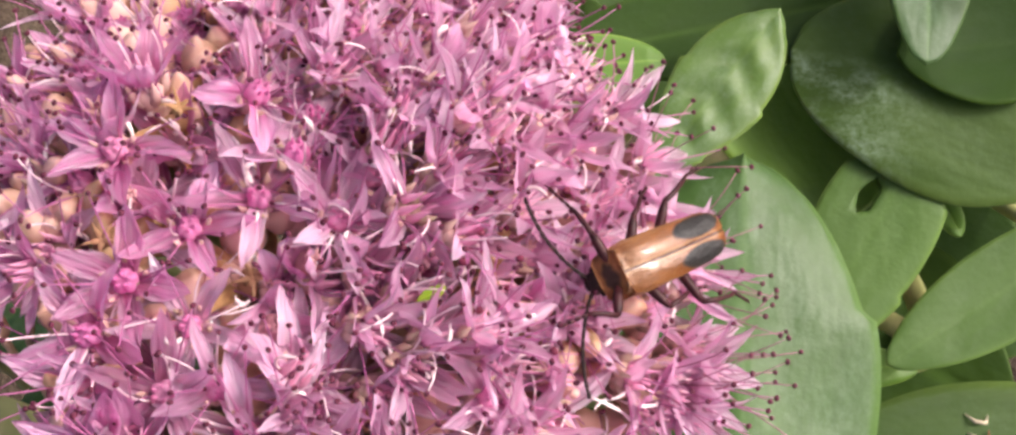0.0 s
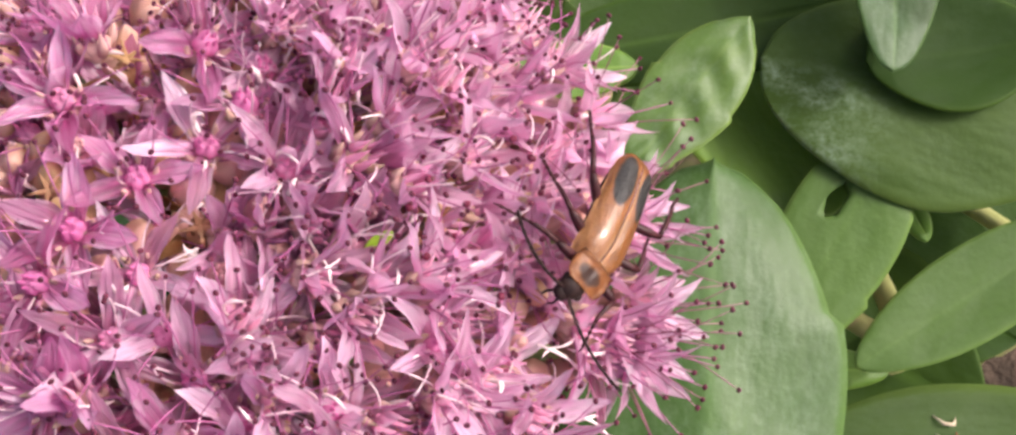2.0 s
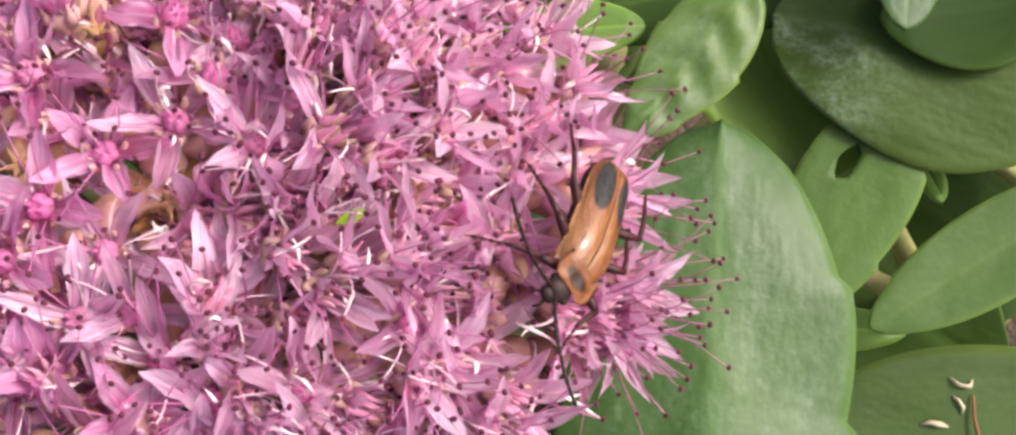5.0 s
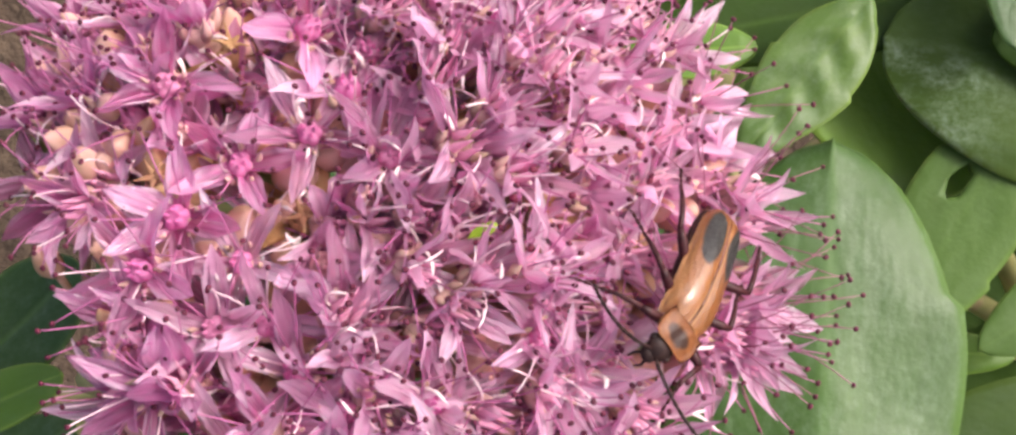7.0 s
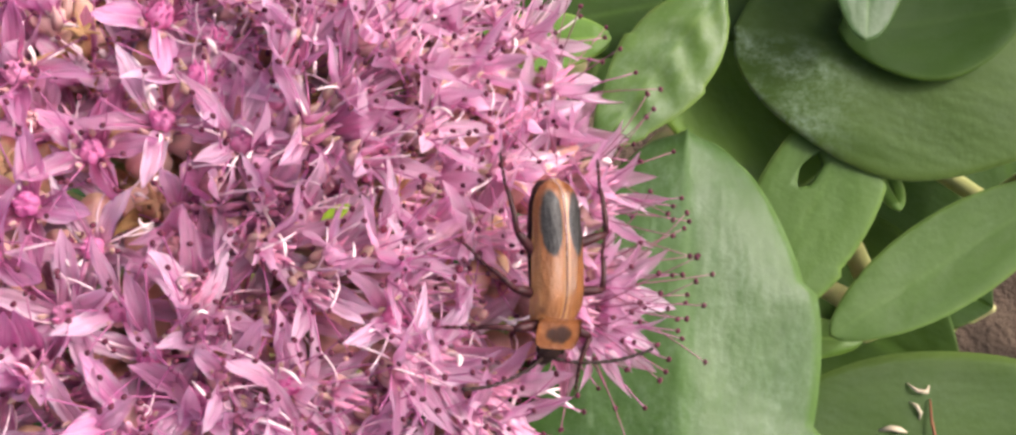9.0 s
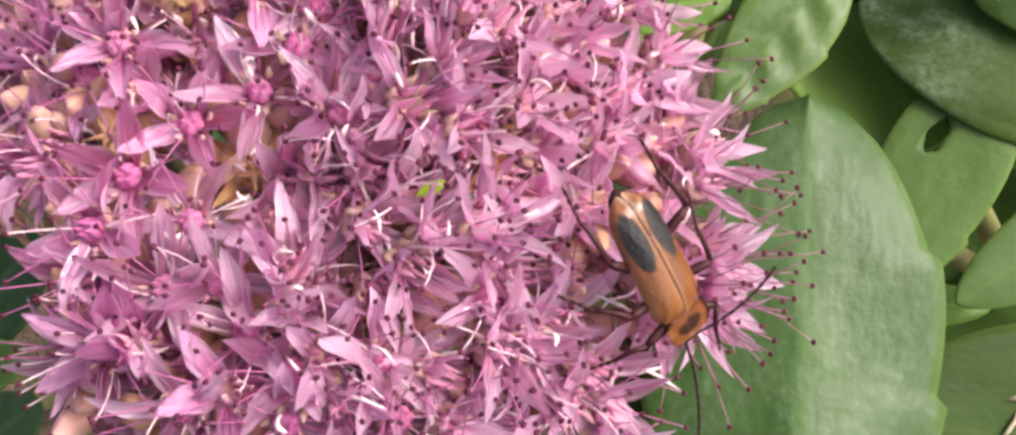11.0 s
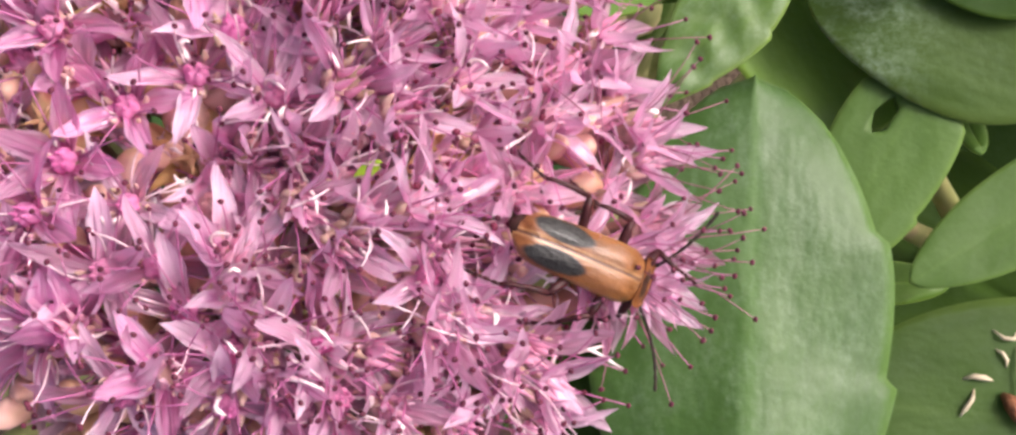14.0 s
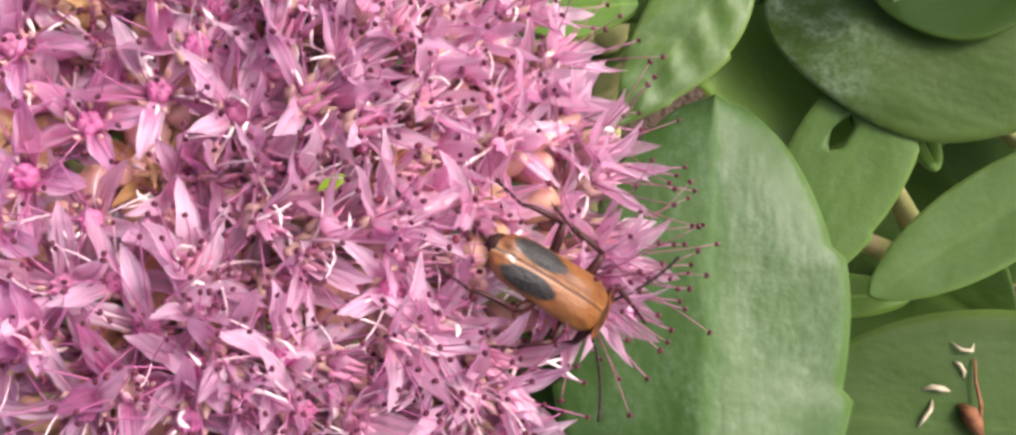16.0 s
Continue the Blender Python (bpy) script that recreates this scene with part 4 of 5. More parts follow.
def bud_mesh(height, radius, name="bud", material=BUD, seam=0.12, tips=0.0):
    """A closed, five-seamed bud or pod on its stalk; tips: how far its points bend apart."""
    bm = bmesh.new()
    tube(bm, [(0.4, 0.1, -9.0), (0.1, 0, -4.0), (0, 0, -1.2)], (0.3, 0.32, 0.4), 6)
    rows = []
    prof = [(-1.2, 0.45), (-0.6, 0.80), (0.0, 0.96), (0.22 * height, 1.0), (0.42 * height, 0.94), (0.60 * height, 0.80), (0.76 * height, 0.58), (0.90 * height, 0.32), (height, 0.10)]
    for z, r in prof:
        row = []
        for k in range(25):
            w = 2 * math.pi * k / 25
            rr = radius * r * (1 - seam + seam * abs(math.cos(2.5 * w)) ** 0.5) * (1 + 0.04 * math.sin(w + 3 * z + radius))
            row.append(bm.verts.new((rr * math.cos(w) * MM, rr * math.sin(w) * MM, z * MM)))
        rows.append(row)
    for a, b in zip(rows, rows[1:]):
        for k in range(25):
            bm.faces.new((a[k], a[(k + 1) % 25], b[(k + 1) % 25], b[k]))
    bm.faces.new(rows[0])
    bm.faces.new(rows[-1])
    if tips:
        for k in range(5):
            w = 2 * math.pi * k / 5 + 0.2 * math.sin(5 * k + height)
            c, q = math.cos(w), math.sin(w)
            r = radius * 0.38
            tube(bm, [(r * c, r * q, 0.72 * height), (0.8 * r * c, 0.8 * r * q, 0.95 * height), ((0.7 * r + 0.4 * tips) * c, (0.7 * r + 0.4 * tips) * q, 1.12 * height), ((0.7 * r + tips) * c, (0.7 * r + tips) * q, 1.22 * height)], (0.34 * radius, 0.24 * radius, 0.12 * radius, 0.03), 6)
    return mesh_of(name, bm, material)


BUDS = [bud_mesh(2.8, 1.1), bud_mesh(2.4, 1.3), bud_mesh(3.3, 0.95), bud_mesh(2.0, 1.45)]


PODS = [bud_mesh(1.9, 0.85, "pod", BUD, 0.2, 0.35), bud_mesh(1.7, 0.92, "pod", BUD, 0.2, 0.2), bud_mesh(2.1, 0.8, "pod", BUD, 0.22, 0.5)]
WITHERED = [bud_mesh(1.5, 1.05, "pod", TAN, 0.25, 0.6), bud_mesh(1.7, 0.9, "pod", TAN, 0.3, 0.9)]


def in_outline(x, y):
    inside = False
    for (x0, y0), (x1, y1) in zip(OUTLINE, OUTLINE[1:] + OUTLINE[:1]):
        if (y0 > y) != (y1 > y) and x < x0 + (y - y0) / (y1 - y0) * (x1 - x0):
            inside = not inside
    return inside


def axis_turn(axis, spin):
    """Stands a flower on its axis with its first petal towards a compass direction (radians)."""
    to = Vector((math.cos(spin), math.sin(spin), 0))
    y = (to - axis * to.dot(axis)).normalized()
    return Matrix((y.cross(axis), y, axis)).transposed().to_4x4()


def add_floret(head, rnd, x, y, kind, axis, sink=2.1, spin=None, shapes=11):
    # the older clusters to the east have faded
    petals = PALE if rnd.random() < min(0.97, max(0.15, (x + 24.5) / 9.5)) else FRESH
    trodden = 1.0 < x < 10.6 and -12.0 < y < 6.0 and not (x > 7.0 and y < -7.0)
    origin = Vector((x, y, dome(x, y))) - axis * (sink + (1.3 if trodden else 0.0)) - PIVOT
    spin = rnd.uniform(0, 6.28) if spin is None else radians(spin)
    m = Matrix.Translation(origin * MM) @ axis_turn(axis, spin) @ Matrix.Scale(rnd.uniform(0.92, 1.08), 4)
    if kind >= 2:
        # a flower that has closed again over its ripening pod, or a dried-up one
        pod = part("pod", rnd.choice(PODS if kind == 2 else WITHERED), head, m @ mm_pose(0, 0, -0.6))
        for k in range(5):
            w = 2 * math.pi * k / 5 + rnd.uniform(-0.2, 0.2)
            tilt = rnd.uniform(48, 74) if kind == 2 else rnd.choice((rnd.uniform(5, 35), rnd.uniform(48, 80)))
            shape = CLOSED[rnd.randrange(4)] if kind == 2 else rnd.choice(WILTED)
            part("petal", shape, pod, Matrix.Rotation(w, 4, "Z") @ mm_pose(0, 0.75, -0.5, tilt, rnd.uniform(-12, 12), 0))
        for _ in range(rnd.randint(1, 4) if kind == 2 else rnd.randint(4, 6)):
            w = rnd.uniform(0, 6.28)
            part("dry_thread", rnd.choice(DRY), pod, Matrix.Rotation(w, 4, "Z") @ mm_pose(0, 1.0, 0.4, -rnd.uniform(25, 60)))
        return
    floret = part("floret", BASES[0], head, m)
    opening = rnd.uniform(16, 34) if kind == 0 else rnd.uniform(38, 62)
    for k in range(5):
        w = 2 * math.pi * k / 5 + rnd.uniform(-0.16, 0.16)
        tilt = opening + rnd.uniform(-11, 11)
        part("petal", rnd.choice(petals[:shapes]), floret, Matrix.Rotation(w, 4, "Z") @ mm_pose(0, 0.55, 0.1, tilt, rnd.uniform(-14, 14), rnd.uniform(-5, 5)))
    for k in range(rnd.choice((0, 1, 1, 2)) if x > -20 else rnd.choice((0, 1))):
        w = rnd.uniform(0, 6.28)
        part("dry_thread", rnd.choice(DRY), floret, Matrix.Rotation(w, 4, "Z") @ mm_pose(0, 0.9, 0.6, -rnd.uniform(20, 60)))
    fresh = kind == 0 and (x < -12 or (x < -1 and rnd.random() < 0.7))
    part("pistil", rnd.choice(KNOBS if fresh else PISTILS), floret, Matrix.Rotation(rnd.uniform(0, 6.28), 4, "Z") @ mm_pose(0, 0, -0.25))
    count = 8 if x < 6 else 6
    rim = x > 8.0
    for k in range(count):
        w = 2 * math.pi * (k + 0.5) / count + rnd.uniform(-0.3, 0.3)
        part("stamen", rnd.choice(LONG_STAMENS if rim else RIPE_STAMENS if trodden and rnd.random() < 0.3 else STAMENS), floret, Matrix.Rotation(w, 4, "Z") @ mm_pose(0, 0.75, 0.2, -rnd.uniform(*((55, 80) if trodden else (12, 55) if kind == 0 else (6, 38))), rnd.uniform(-15, 15), 0))


def build_head():
    rnd = random.Random(11)
    head = new("flower_head")
    head.location = PIVOT * MM
    tagged(head, "broad domed flower head of small pink star-shaped stonecrop flowers", "flower head")
    bm = bmesh.new()
    tube(bm, [(-3, 2, -342), (-2, 1, -220), (0, 0, -110), (0, 0, 0), (0, 0, 22)], (3.6, 3.4, 3.2, 3.0, 2.4), 10)
    part("stem", mesh_of("stem", bm, STALK), head)
    for k in range(17):
        w = 2.4 * k
        r = 31 * math.sqrt((k + 0.5) / 17)
        x, y = CENTRE[0] + r * math.cos(w), CENTRE[1] + r * math.sin(w)
        if not in_outline(x, y):
            x, y = CENTRE[0] + 0.7 * r * math.cos(w), CENTRE[1] + 0.7 * r * math.sin(w)
        tip = Vector((x, y, dome(x, y) - 10)) - PIVOT
        low = Vector((0, 0, rnd.uniform(6, 20)))
        mid = low.lerp(tip, 0.55) + Vector((0, 0, -4))
        bm = bmesh.new()
        tube(bm, [tuple(low), tuple(low.lerp(mid, 0.5)), tuple(mid), tuple(mid.lerp(tip, 0.6)), tuple(tip)], (1.5, 1.3, 1.15, 1.0, 0.9), 7)
        for j in range(6):
            a = 2 * math.pi * j / 6 + k
            q = (x + 3.6 * math.cos(a), y + 3.6 * math.sin(a))
            if not in_outline(q[0] + 2, q[1]) or q[0] > 5:
                continue
            end = Vector((q[0], q[1], dome(*q) - 7.5)) - PIVOT
            tube(bm, [tuple(mid.lerp(tip, 0.8)), tuple(tip.lerp(end, 0.6)), tuple(end)], (0.7, 0.55, 0.4), 6)
        part("branch", mesh_of("branch", bm, STALK), head)
    placed, stars = [], []
    for cluster in (CLUSTER_WEST, CLUSTER_SOUTH, CLUSTER_MIDDLE, CLUSTER_EAST, CLUSTER_RIM, CLUSTER_EDGE):
        for x, y, kind, towards, amount, spin in cluster:
            axis = dome_normal(x, y)
            a = radians(towards)
            axis = (axis + Vector((math.cos(a), math.sin(a), 0)) * math.tan(radians(amount))).normalized()
            add_floret(head, rnd, x, y, kind, axis, (1.7 if x < 0 else 2.1) + (0.0, 0, 0.5, 1.7)[kind], spin, 7)
            placed.append((x, y))
            stars.append((x, y, (2.2 if x > -13 else 2.7) if kind == 0 else (1.8 if x > -13 else 2.2)))
    tries = 0
    while tries < 14000 and len(placed) < 380:
        tries += 1
        x, y = rnd.uniform(-40, 14), rnd.uniform(-32, 33)
        if not in_outline(x, y) or any(math.hypot(x - g[0], y - g[1]) < g[2] + 1.2 for g in GAPS):
            continue
        near = (2.0 if x > -11 else 2.45) if x > -34 and -20 < y < 20 else 4.2
        if any((x - p) ** 2 + (y - q) ** 2 < near * near for p, q in placed) or any((x - p) ** 2 + (y - q) ** 2 < r * r for p, q, r in stars):
            continue
        out = Vector((x - CENTRE[0], y - CENTRE[1], 0)).normalized()
        east = min(1.5, max(0.0, (x + 17) / 11))
        axis = (dome_normal(x, y) + out * rnd.uniform(0, 0.25) + Vector((east + rnd.uniform(-0.35, 0.35), 0.02 * y * east + rnd.uniform(-0.35, 0.4), 0))).normalized()
        kind = rnd.choices((0, 1, 2), (0.26, 0.64, 0.10) if x > -14 else (0.52, 0.43, 0.05))[0]
        add_floret(head, rnd, x, y, kind, axis, (rnd.uniform(2.7, 4.6) if x > -13 else rnd.uniform(3.8, 5.8)) + (1.0 if kind == 2 else 0.0))
        placed.append((x, y))
    bract = leaf_mesh(2.0, 0.8, material=LEAF_BRIGHT, thick=0.25, seed=40)
    for x, y, turn in ((-6.9, -4.1, 300),):
        part("bract", bract, head, Matrix.Translation((Vector((x, y, dome(x, y) - 0.5)) - PIVOT) * MM) @ pose(0, 0, 0, 15, 10, turn), "tiny bright green leaflet")
    for x, y, turn, tilt in ((5.2, -12.6, 250, 70), (5.6, -13.2, 290, 80), (4.6, -12.4, 160, 60), (3.2, -8.9, 250, 65), (-1.6, -7.2, 300, 60), (-10.5, -2.6, 210, 60)):
        part("dry_thread", LONG_DRY, head, Matrix.Translation((Vector((x, y, dome(x, y) - 1.5)) - PIVOT) * MM) @ pose(0, 0, 0, 0, 0, turn) @ pose(0, 0, 0, -tilt))
    # the closed buds deep between the flowers, too many to count
    low, tries, verts, faces = [], 0, [], []
    while tries < 9000 and len(low) < 420:
        tries += 1
        x, y = rnd.uniform(-37, 11), rnd.uniform(-22, 24)
        if not in_outline(x, y) or any((x - p) ** 2 + (y - q) ** 2 < 3.2 for p, q in low):
            continue
        low.append((x, y))
        axis = (dome_normal(x, y) + Vector((rnd.uniform(-0.4, 0.5), rnd.uniform(-0.4, 0.4), 0))).normalized()
        origin = Vector((x, y, dome(x, y))) - axis * rnd.uniform(4.4, 6.2) - PIVOT
        m = Matrix.Translation(origin * MM) @ axis_turn(axis, rnd.uniform(0, 6.28)) @ Matrix.Scale(rnd.uniform(0.8, 1.05), 4)
        me, first = rnd.choice(BUDS), len(verts)
        verts += [m @ v.co for v in me.vertices]
        faces += [tuple(first + k for k in p.vertices) for p in me.polygons]
    mass = bpy.data.meshes.new("bud_mass")
    mass.from_pydata(verts, [], faces)
    mass.materials.append(BUD_MASS)
    for p in mass.polygons:
        p.use_smooth = True
    ob = part("bud_mass", mass, head)
    tagged(ob, "tan and faded pink closed buds deep between the flowers", kind="stuff")
    return head


flower_head = build_head()

# ---- the beetle ----


def shell(rows, mat, thick=0.1, name="shell"):
    """A smooth shell from rows of points (millimetres)."""
    bm = bmesh.new()
    grid = [[bm.verts.new(Vector(p) * MM) for p in row] for row in rows]
    for a, b in zip(grid, grid[1:]):
        for p in range(len(a) - 1):
            bm.faces.new((a[p], a[p + 1], b[p + 1], b[p]))
    bmesh.ops.solidify(bm, geom=bm.faces[:], thickness=thick * MM)
    return mesh_of(name, bm, mat)


def elytron_mesh(side, mat):
    rows = []
    for i in range(19):
        v = i / 18
        y = 0.15 - 8.1 * v
        w = 1.68 - 0.30 * v + 0.06 * math.sin(math.pi * v)
        if v < 0.12:
            w *= 0.80 + 0.20 * math.sin(v / 0.12 * math.pi / 2)
        if v > 0.78:
            w *= math.sqrt(max(0.02, 1 - ((v - 0.78) / 0.225) ** 2))
        h = 0.95 * (1 - 0.45 * max(0.0, v - 0.55) / 0.45)
        row = []
        for j in range(11):
            u = j / 10
            a = u * math.pi * 0.5
            x = 0.012 + (w - 0.012) * math.sin(a) ** 0.85
            z = h * math.cos(a) ** 0.68 - 0.55 - 0.35 * u ** 3
            z -= 0.07 * math.exp(-(u / 0.08) ** 2) - 0.05 * math.sin(u * 9) * math.sin(math.pi * v)
            if v < 0.26:
                z -= 0.58 * (1 - v / 0.26) ** 2
            if v > 0.86:
                z -= 0.85 * ((v - 0.86) / 0.14) ** 2 * (1 - u * u)
            row.append((side * x, y, z))
        rows.append(row)
    return shell(rows, mat, 0.12, "wing_case")


def pronotum_mesh():
    rows = []
    for i in range(15):
        v = i / 14
        y = 1.85 * v
        w = 1.52 * (0.93 + 0.07 * math.sin(math.pi * v))
        if v > 0.7:
            w *= math.sqrt(max(0.05, 1 - ((v - 0.7) / 0.42) ** 2 * 0.8))
        row = []
        for j in range(15):
            u = 2 * j / 14 - 1
            z = 0.40 * (1 - abs(u) ** 2.4) * (0.55 + 0.45 * math.sin(math.pi * (0.15 + 0.8 * v))) - 0.25
            z += 0.22 * abs(u) ** 9 + 0.12 * (v < 0.1) + 0.10 * max(0.0, v - 0.9) / 0.1
            z -= 0.13 * math.exp(-(u / 0.12) ** 2) * math.sin(math.pi * v)
            row.append((u * w, y, z))
        rows.append(row)
    return shell(rows, NECK, 0.14, "neck_shield")


def leg_meshes(knee, ankle, tip, thick):
    """Thigh, shin and foot as three meshes, from the hip at the origin (millimetres)."""
    k, a, t = Vector(knee), Vector(ankle), Vector(tip)
    bm = bmesh.new()
    tube(bm, [(0, 0, 0), tuple(k * 0.35), tuple(k * 0.75), tuple(k)], (thick * 0.9, thick * 1.35, thick * 1.15, thick * 0.75), 8)
    femur = mesh_of("thigh", bm, MAROON)
    bm = bmesh.new()
    side = (a - k).cross(Vector((0, 0, 1))) * 0.04
    tube(bm, [tuple(k), tuple(k.lerp(a, 0.4) + side), tuple(k.lerp(a, 0.8) + side), tuple(a)], (thick * 0.75, thick * 0.7, thick * 0.6, thick * 0.5), 7)
    tibia = mesh_of("shin", bm, MAROON)
    bm = bmesh.new()
    for s in range(4):
        p, q = a.lerp(t, s / 4), a.lerp(t, (s + 0.92) / 4)
        tube(bm, [tuple(p), tuple(p.lerp(q, 0.7)), tuple(q)], (thick * 0.34, thick * 0.52, thick * 0.34), 6)
    d = (t - a).normalized()
    for s in (-1, 1):
        tube(bm, [tuple(t), tuple(t + d * 0.2 + Vector((0.12 * s, 0.08 * s, -0.1)))], (thick * 0.25, thick * 0.08), 5)
    tarsus = mesh_of("foot", bm, MAROON)
    return femur, tibia, tarsus


# hip, knee, ankle and foot tip from the hip: front, middle, hind; the beetle's left and right
LEGS = [(((0.75, 0.4, -1.05), (1.4, 1.0, 0.5), (0.7, 2.6, 0.1), (0.8, 4.1, -0.6)), ((0.75, 0.4, -1.05), (1.9, 0.4, 0.0), (3.7, 0.5, -1.0), (5.2, 0.6, -2.3))),
        (((0.95, -1.4, -1.15), (2.0, -0.2, 0.8), (2.1, -2.2, 0.4), (2.8, -4.0, -0.4)), ((0.95, -1.3, -1.15), (1.9, -0.5, 0.3), (3.0, -1.9, -0.7), (3.7, -3.4, -2.0))),
        (((0.95, -3.9, -1.15), (2.3, -0.9, 0.9), (2.1, -3.6, 0.5), (2.7, -5.2, -0.4)), ((0.95, -3.4, -1.15), (1.6, -1.5, 0.5), (1.9, -4.2, -0.2), (1.6, -6.0, -1.2)))]


def build_beetle():
    beetle = new("soldier_beetle")
    tagged(beetle, "orange soldier beetle with two dark wing spots on pink flowers", "beetle")
    part("wing_case", elytron_mesh(-1, WING_L), beetle, label="orange wing case with a black oval spot")
    part("wing_case", elytron_mesh(1, WING_R), beetle, label="orange wing case with a black oval spot")
    bm = bmesh.new()
    rings = [(-1.4, 0.55), (-1.9, 1.1), (-2.9, 1.32), (-4.5, 1.28), (-6.5, 1.15), (-7.8, 0.95), (-8.7, 0.62), (-9.1, 0.22)]
    rows = []
    for y, r in rings:
        rows.append([bm.verts.new((r * math.cos(w) * MM, y * MM, (-1.0 + 0.62 * r * math.sin(w)) * MM)) for w in [2 * math.pi * k / 16 for k in range(16)]])
    for p, q in zip(rows, rows[1:]):
        for k in range(16):
            bm.faces.new((p[k], p[(k + 1) % 16], q[(k + 1) % 16], q[k]))
    bm.faces.new(rows[0])
    bm.faces.new(rows[-1])
    belly = part("abdomen", mesh_of("abdomen", bm, BELLY), beetle)
    bm = bmesh.new()
    tube(bm, [(0, 0.1, -0.62), (0, -0.25, -0.34), (0, -0.6, -0.22)], (0.30, 0.20, 0.03), 8)
    part("scutellum", mesh_of("scutellum", bm, NECK), beetle)
    neck = part("neck_shield", pronotum_mesh(), beetle, label="orange neck shield with a dark central blotch")
    bm = bmesh.new()
    blob(bm, (0, 0.55, -0.15), (0.84, 0.82, 0.48), 16, 10)
    blob(bm, (0, 1.25, -0.30), (0.58, 0.52, 0.36), 12, 8)
    head = part("head", mesh_of("head", bm, CHITIN), beetle, label="black head")
    for s in (-1, 1):
        bm = bmesh.new()
        blob(bm, (0.76 * s, 0.62, -0.08), (0.20, 0.27, 0.23), 12, 8)
        part("eye", mesh_of("eye", bm, CHITIN), head)
        bm = bmesh.new()
        tube(bm, [(0.25 * s, 1.5, -0.4), (0.42 * s, 1.9, -0.6), (0.35 * s, 2.2, -0.9)], (0.10, 0.09, 0.05), 6)
        part("mouth_feeler", mesh_of("mouth_feeler", bm, CHITIN), head)
    feelers = []
    for s in (-1, 1):
        bm = bmesh.new()
        pts = arc((0, 0, 0), (0.35 * s, 1, 0.25), 6.4, -38 * s, 11, "Z")
        joints, radii = [], []
        for p, q in zip(pts, pts[1:]):
            p, q = Vector(p), Vector(q)
            joints += [tuple(p), tuple(p.lerp(q, 0.7))]
            radii += [0.085, 0.135]
        tube(bm, joints + [pts[-1]], radii + [0.06], 6)
        feelers.append(part("antenna", mesh_of("antenna", bm, CHITIN), head, mm_pose(0.34 * s, 1.15, 0.02), "long black thread-like antenna"))
    legs = []
    for row, pair in enumerate(LEGS):
        for s, (hip, knee, ankle, tip) in zip((-1, 1), pair):
            flip = lambda p: (p[0] * s, p[1], p[2])
            femur, tibia, tarsus = leg_meshes(flip(knee), flip(ankle), flip(tip), 0.245)
            leg = part("leg", femur, beetle, mm_pose(*flip(hip)), "slender dark maroon jointed leg")
            part("shin", tibia, leg)
            part("foot", tarsus, leg)
            legs.append((leg, row, s, flip(hip)))
    return beetle, neck, head, belly, feelers, legs


BEETLE, NECK_SHIELD, BEETLE_HEAD, ABDOMEN, FEELERS, BEETLE_LEGS = build_beetle()

# neck: seconds, nod down and turn (degrees), head: further nod and turn
NECK_ROWS = [(0.0, -60, 8, -6, 0), (0.5, -58, 8, -8, 0), (1.0, -8, -12, -10, -20), (1.5, -4, -10, 0, -35), (2.0, -12, -8, -10, -15), (2.5, -10, -6, -8, -10), (3.0, -14, 4, -12, -8),
             (3.5, -6, -22, -4, -22), (4.0, -6, -18, -6, -18), (6.5, -6, -20, -6, -14), (7.0, -10, -14, -14, -8), (7.5, -12, -12, -14, -6), (8.0, -18, -8, -20, 0), (10.5, -6, -2, -8, 0),
             (11.0, -14, 2, -20, 0), (11.5, -20, 0, -24, 0), (12.0, -38, 0, -44, 0), (12.5, -44, 0, -58, 0), (16.0, -44, 0, -58, 0)]

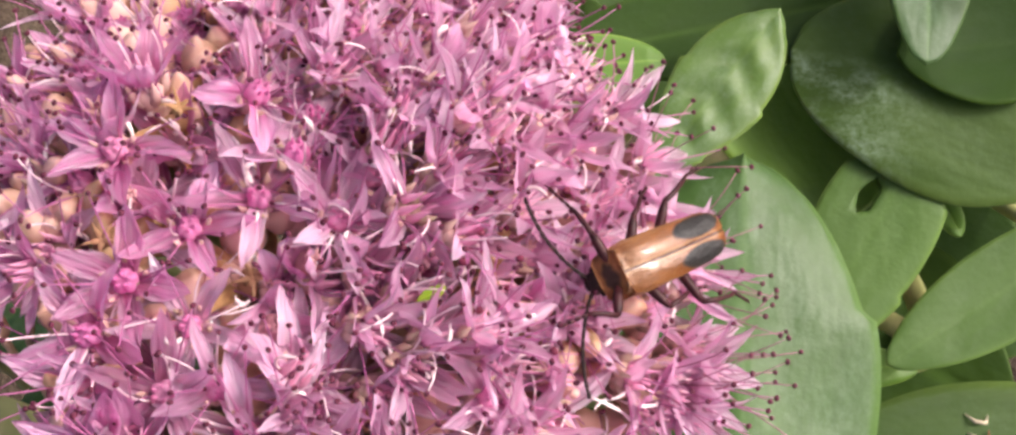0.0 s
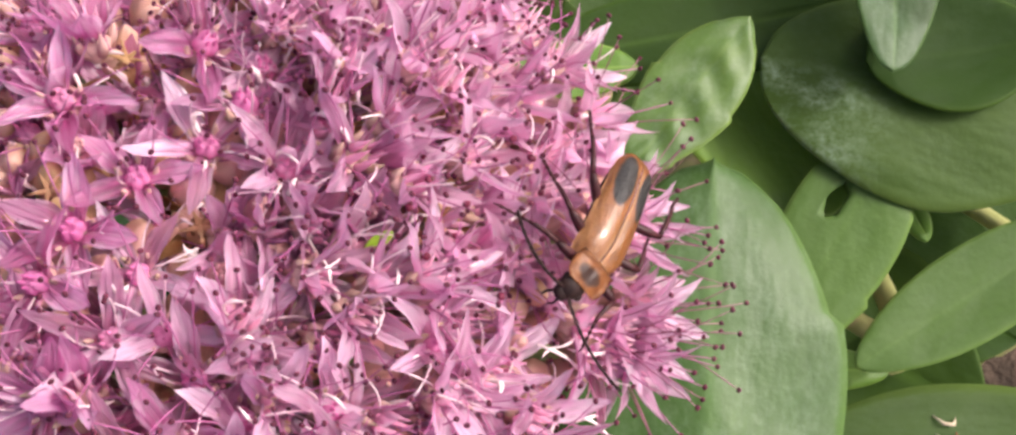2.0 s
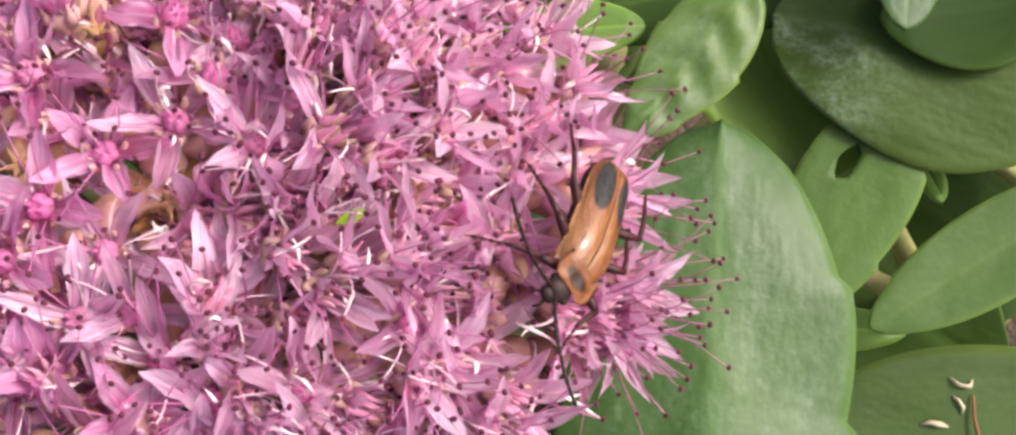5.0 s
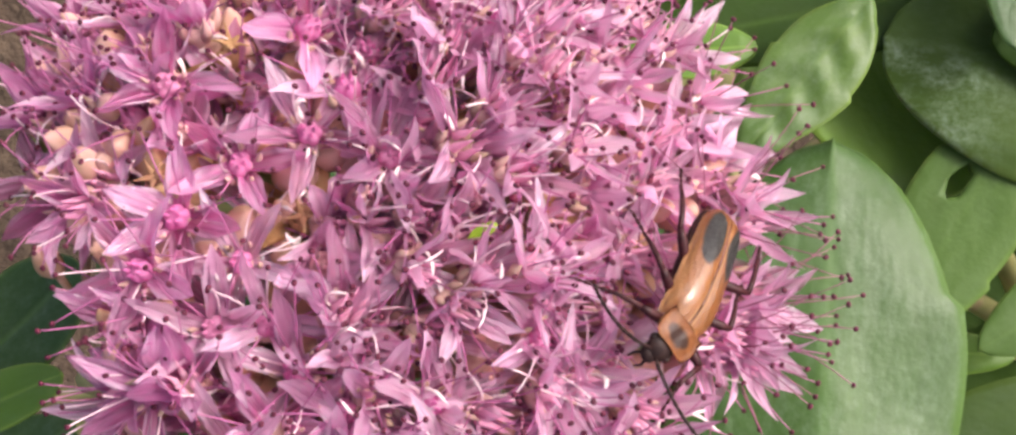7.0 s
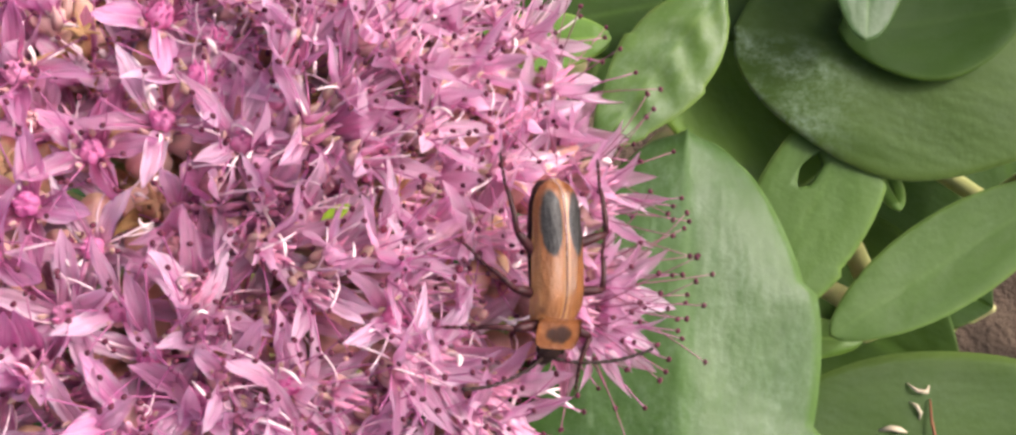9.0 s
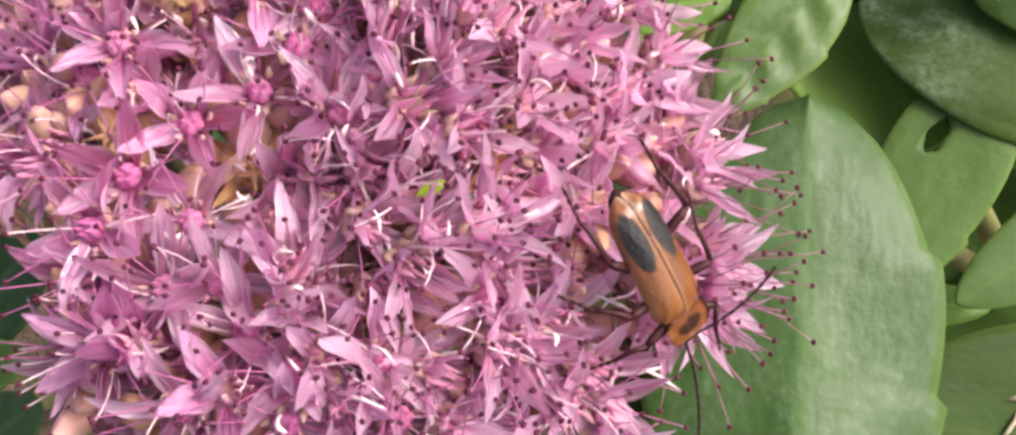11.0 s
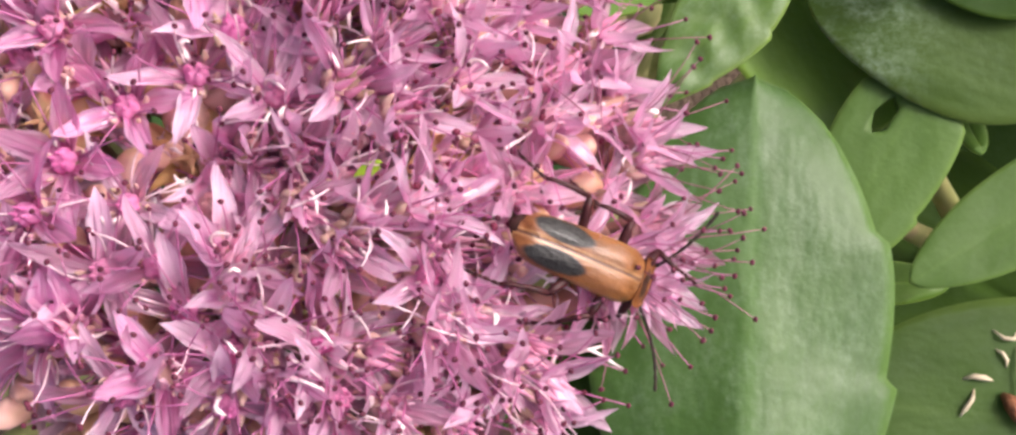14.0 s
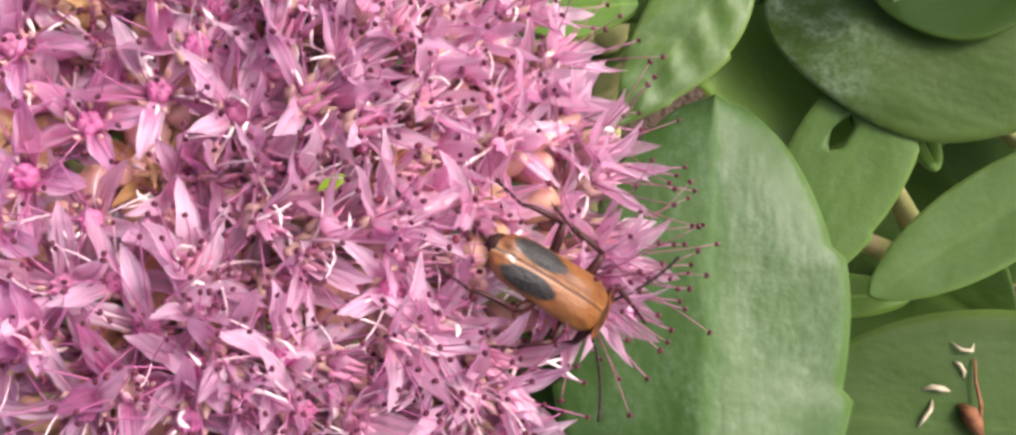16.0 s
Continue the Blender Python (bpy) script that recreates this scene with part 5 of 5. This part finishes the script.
# antennae: seconds, lift, turn of the two (degrees)
FEELER_ROWS = [(0.0, 35, 20, -40), (0.5, 34, 15, -36), (1.0, 15, 10, -30), (2.0, 15, 45, -35), (2.5, 15, 60, -30), (3.5, 12, 25, -45), (4.0, 12, 20, -40), (6.5, 15, 30, -20), (7.0, 20, 45, -25), (7.5, 20, 50, -35), (8.0, 25, 60, -60),
               (10.5, 20, 60, 15), (11.0, 35, 55, 5), (11.5, 50, 45, -10), (12.0, 86, 22, -14), (12.5, 106, 18, -17), (14.5, 107, 20, -19), (16.0, 107, 18, -20)]


def motions():
    heads = {}
    rows = []
    for t, *r in HEAD_ROWS:
        heads[t] = mm_pose(*r)
        rows.append((t, heads[t]))
    walk(flower_head, rows)
    rest = Matrix.Translation(-PIVOT * MM)
    walk(BEETLE, [(t, heads[t] @ rest @ mm_pose(*r)) for t, *r in BEETLE_ROWS])
    neck, skull = [], []
    for t, nod, turn, more_nod, more_turn in NECK_ROWS:
        m = mm_pose(0, 0.05, -0.25, nod, 0, turn)
        neck.append((t, m))
        skull.append((t, m @ mm_pose(0, 1.45, -0.25, more_nod, 0, more_turn)))
    walk(NECK_SHIELD, neck)
    walk(BEETLE_HEAD, skull)
    walk(ABDOMEN, [(0.0, mm_pose(0, 1.3, -0.1, 2, 0, 0)), (8.0, mm_pose(0, 1.3, -0.1, 2, 0, 4)), (11.0, mm_pose(0, 0.9, -0.1, 0, 0, 0)), (12.5, mm_pose(0, 0.85, -0.2, -1, 0, -2)), (16.0, mm_pose(0, 0.85, -0.2, -1, 0, -2))])
    for k, feeler in enumerate(FEELERS):
        s = 2 * k - 1
        walk(feeler, [(t, mm_pose(0.34 * s, 1.15, 0.02, lift) @ mm_pose(0, 0, 0, 0, 0, turns[k])) for t, lift, *turns in FEELER_ROWS])
    for leg, row, s, hip in BEETLE_LEGS:
        beat = 0.0 if (row + (s > 0)) % 2 else math.pi
        out = []
        for i in range(33):
            t = 0.5 * i
            size = 14 if t < 3 else 6
            dip = 50 * s * min(1.0, max(0.0, (t - 11) / 1.5)) if row == 0 else 0
            out.append((t, mm_pose(*hip, 0, dip + 4 * math.sin(3 * t + beat), size * math.sin(2.6 * t + beat + row))))
        walk(leg, out)


motions()
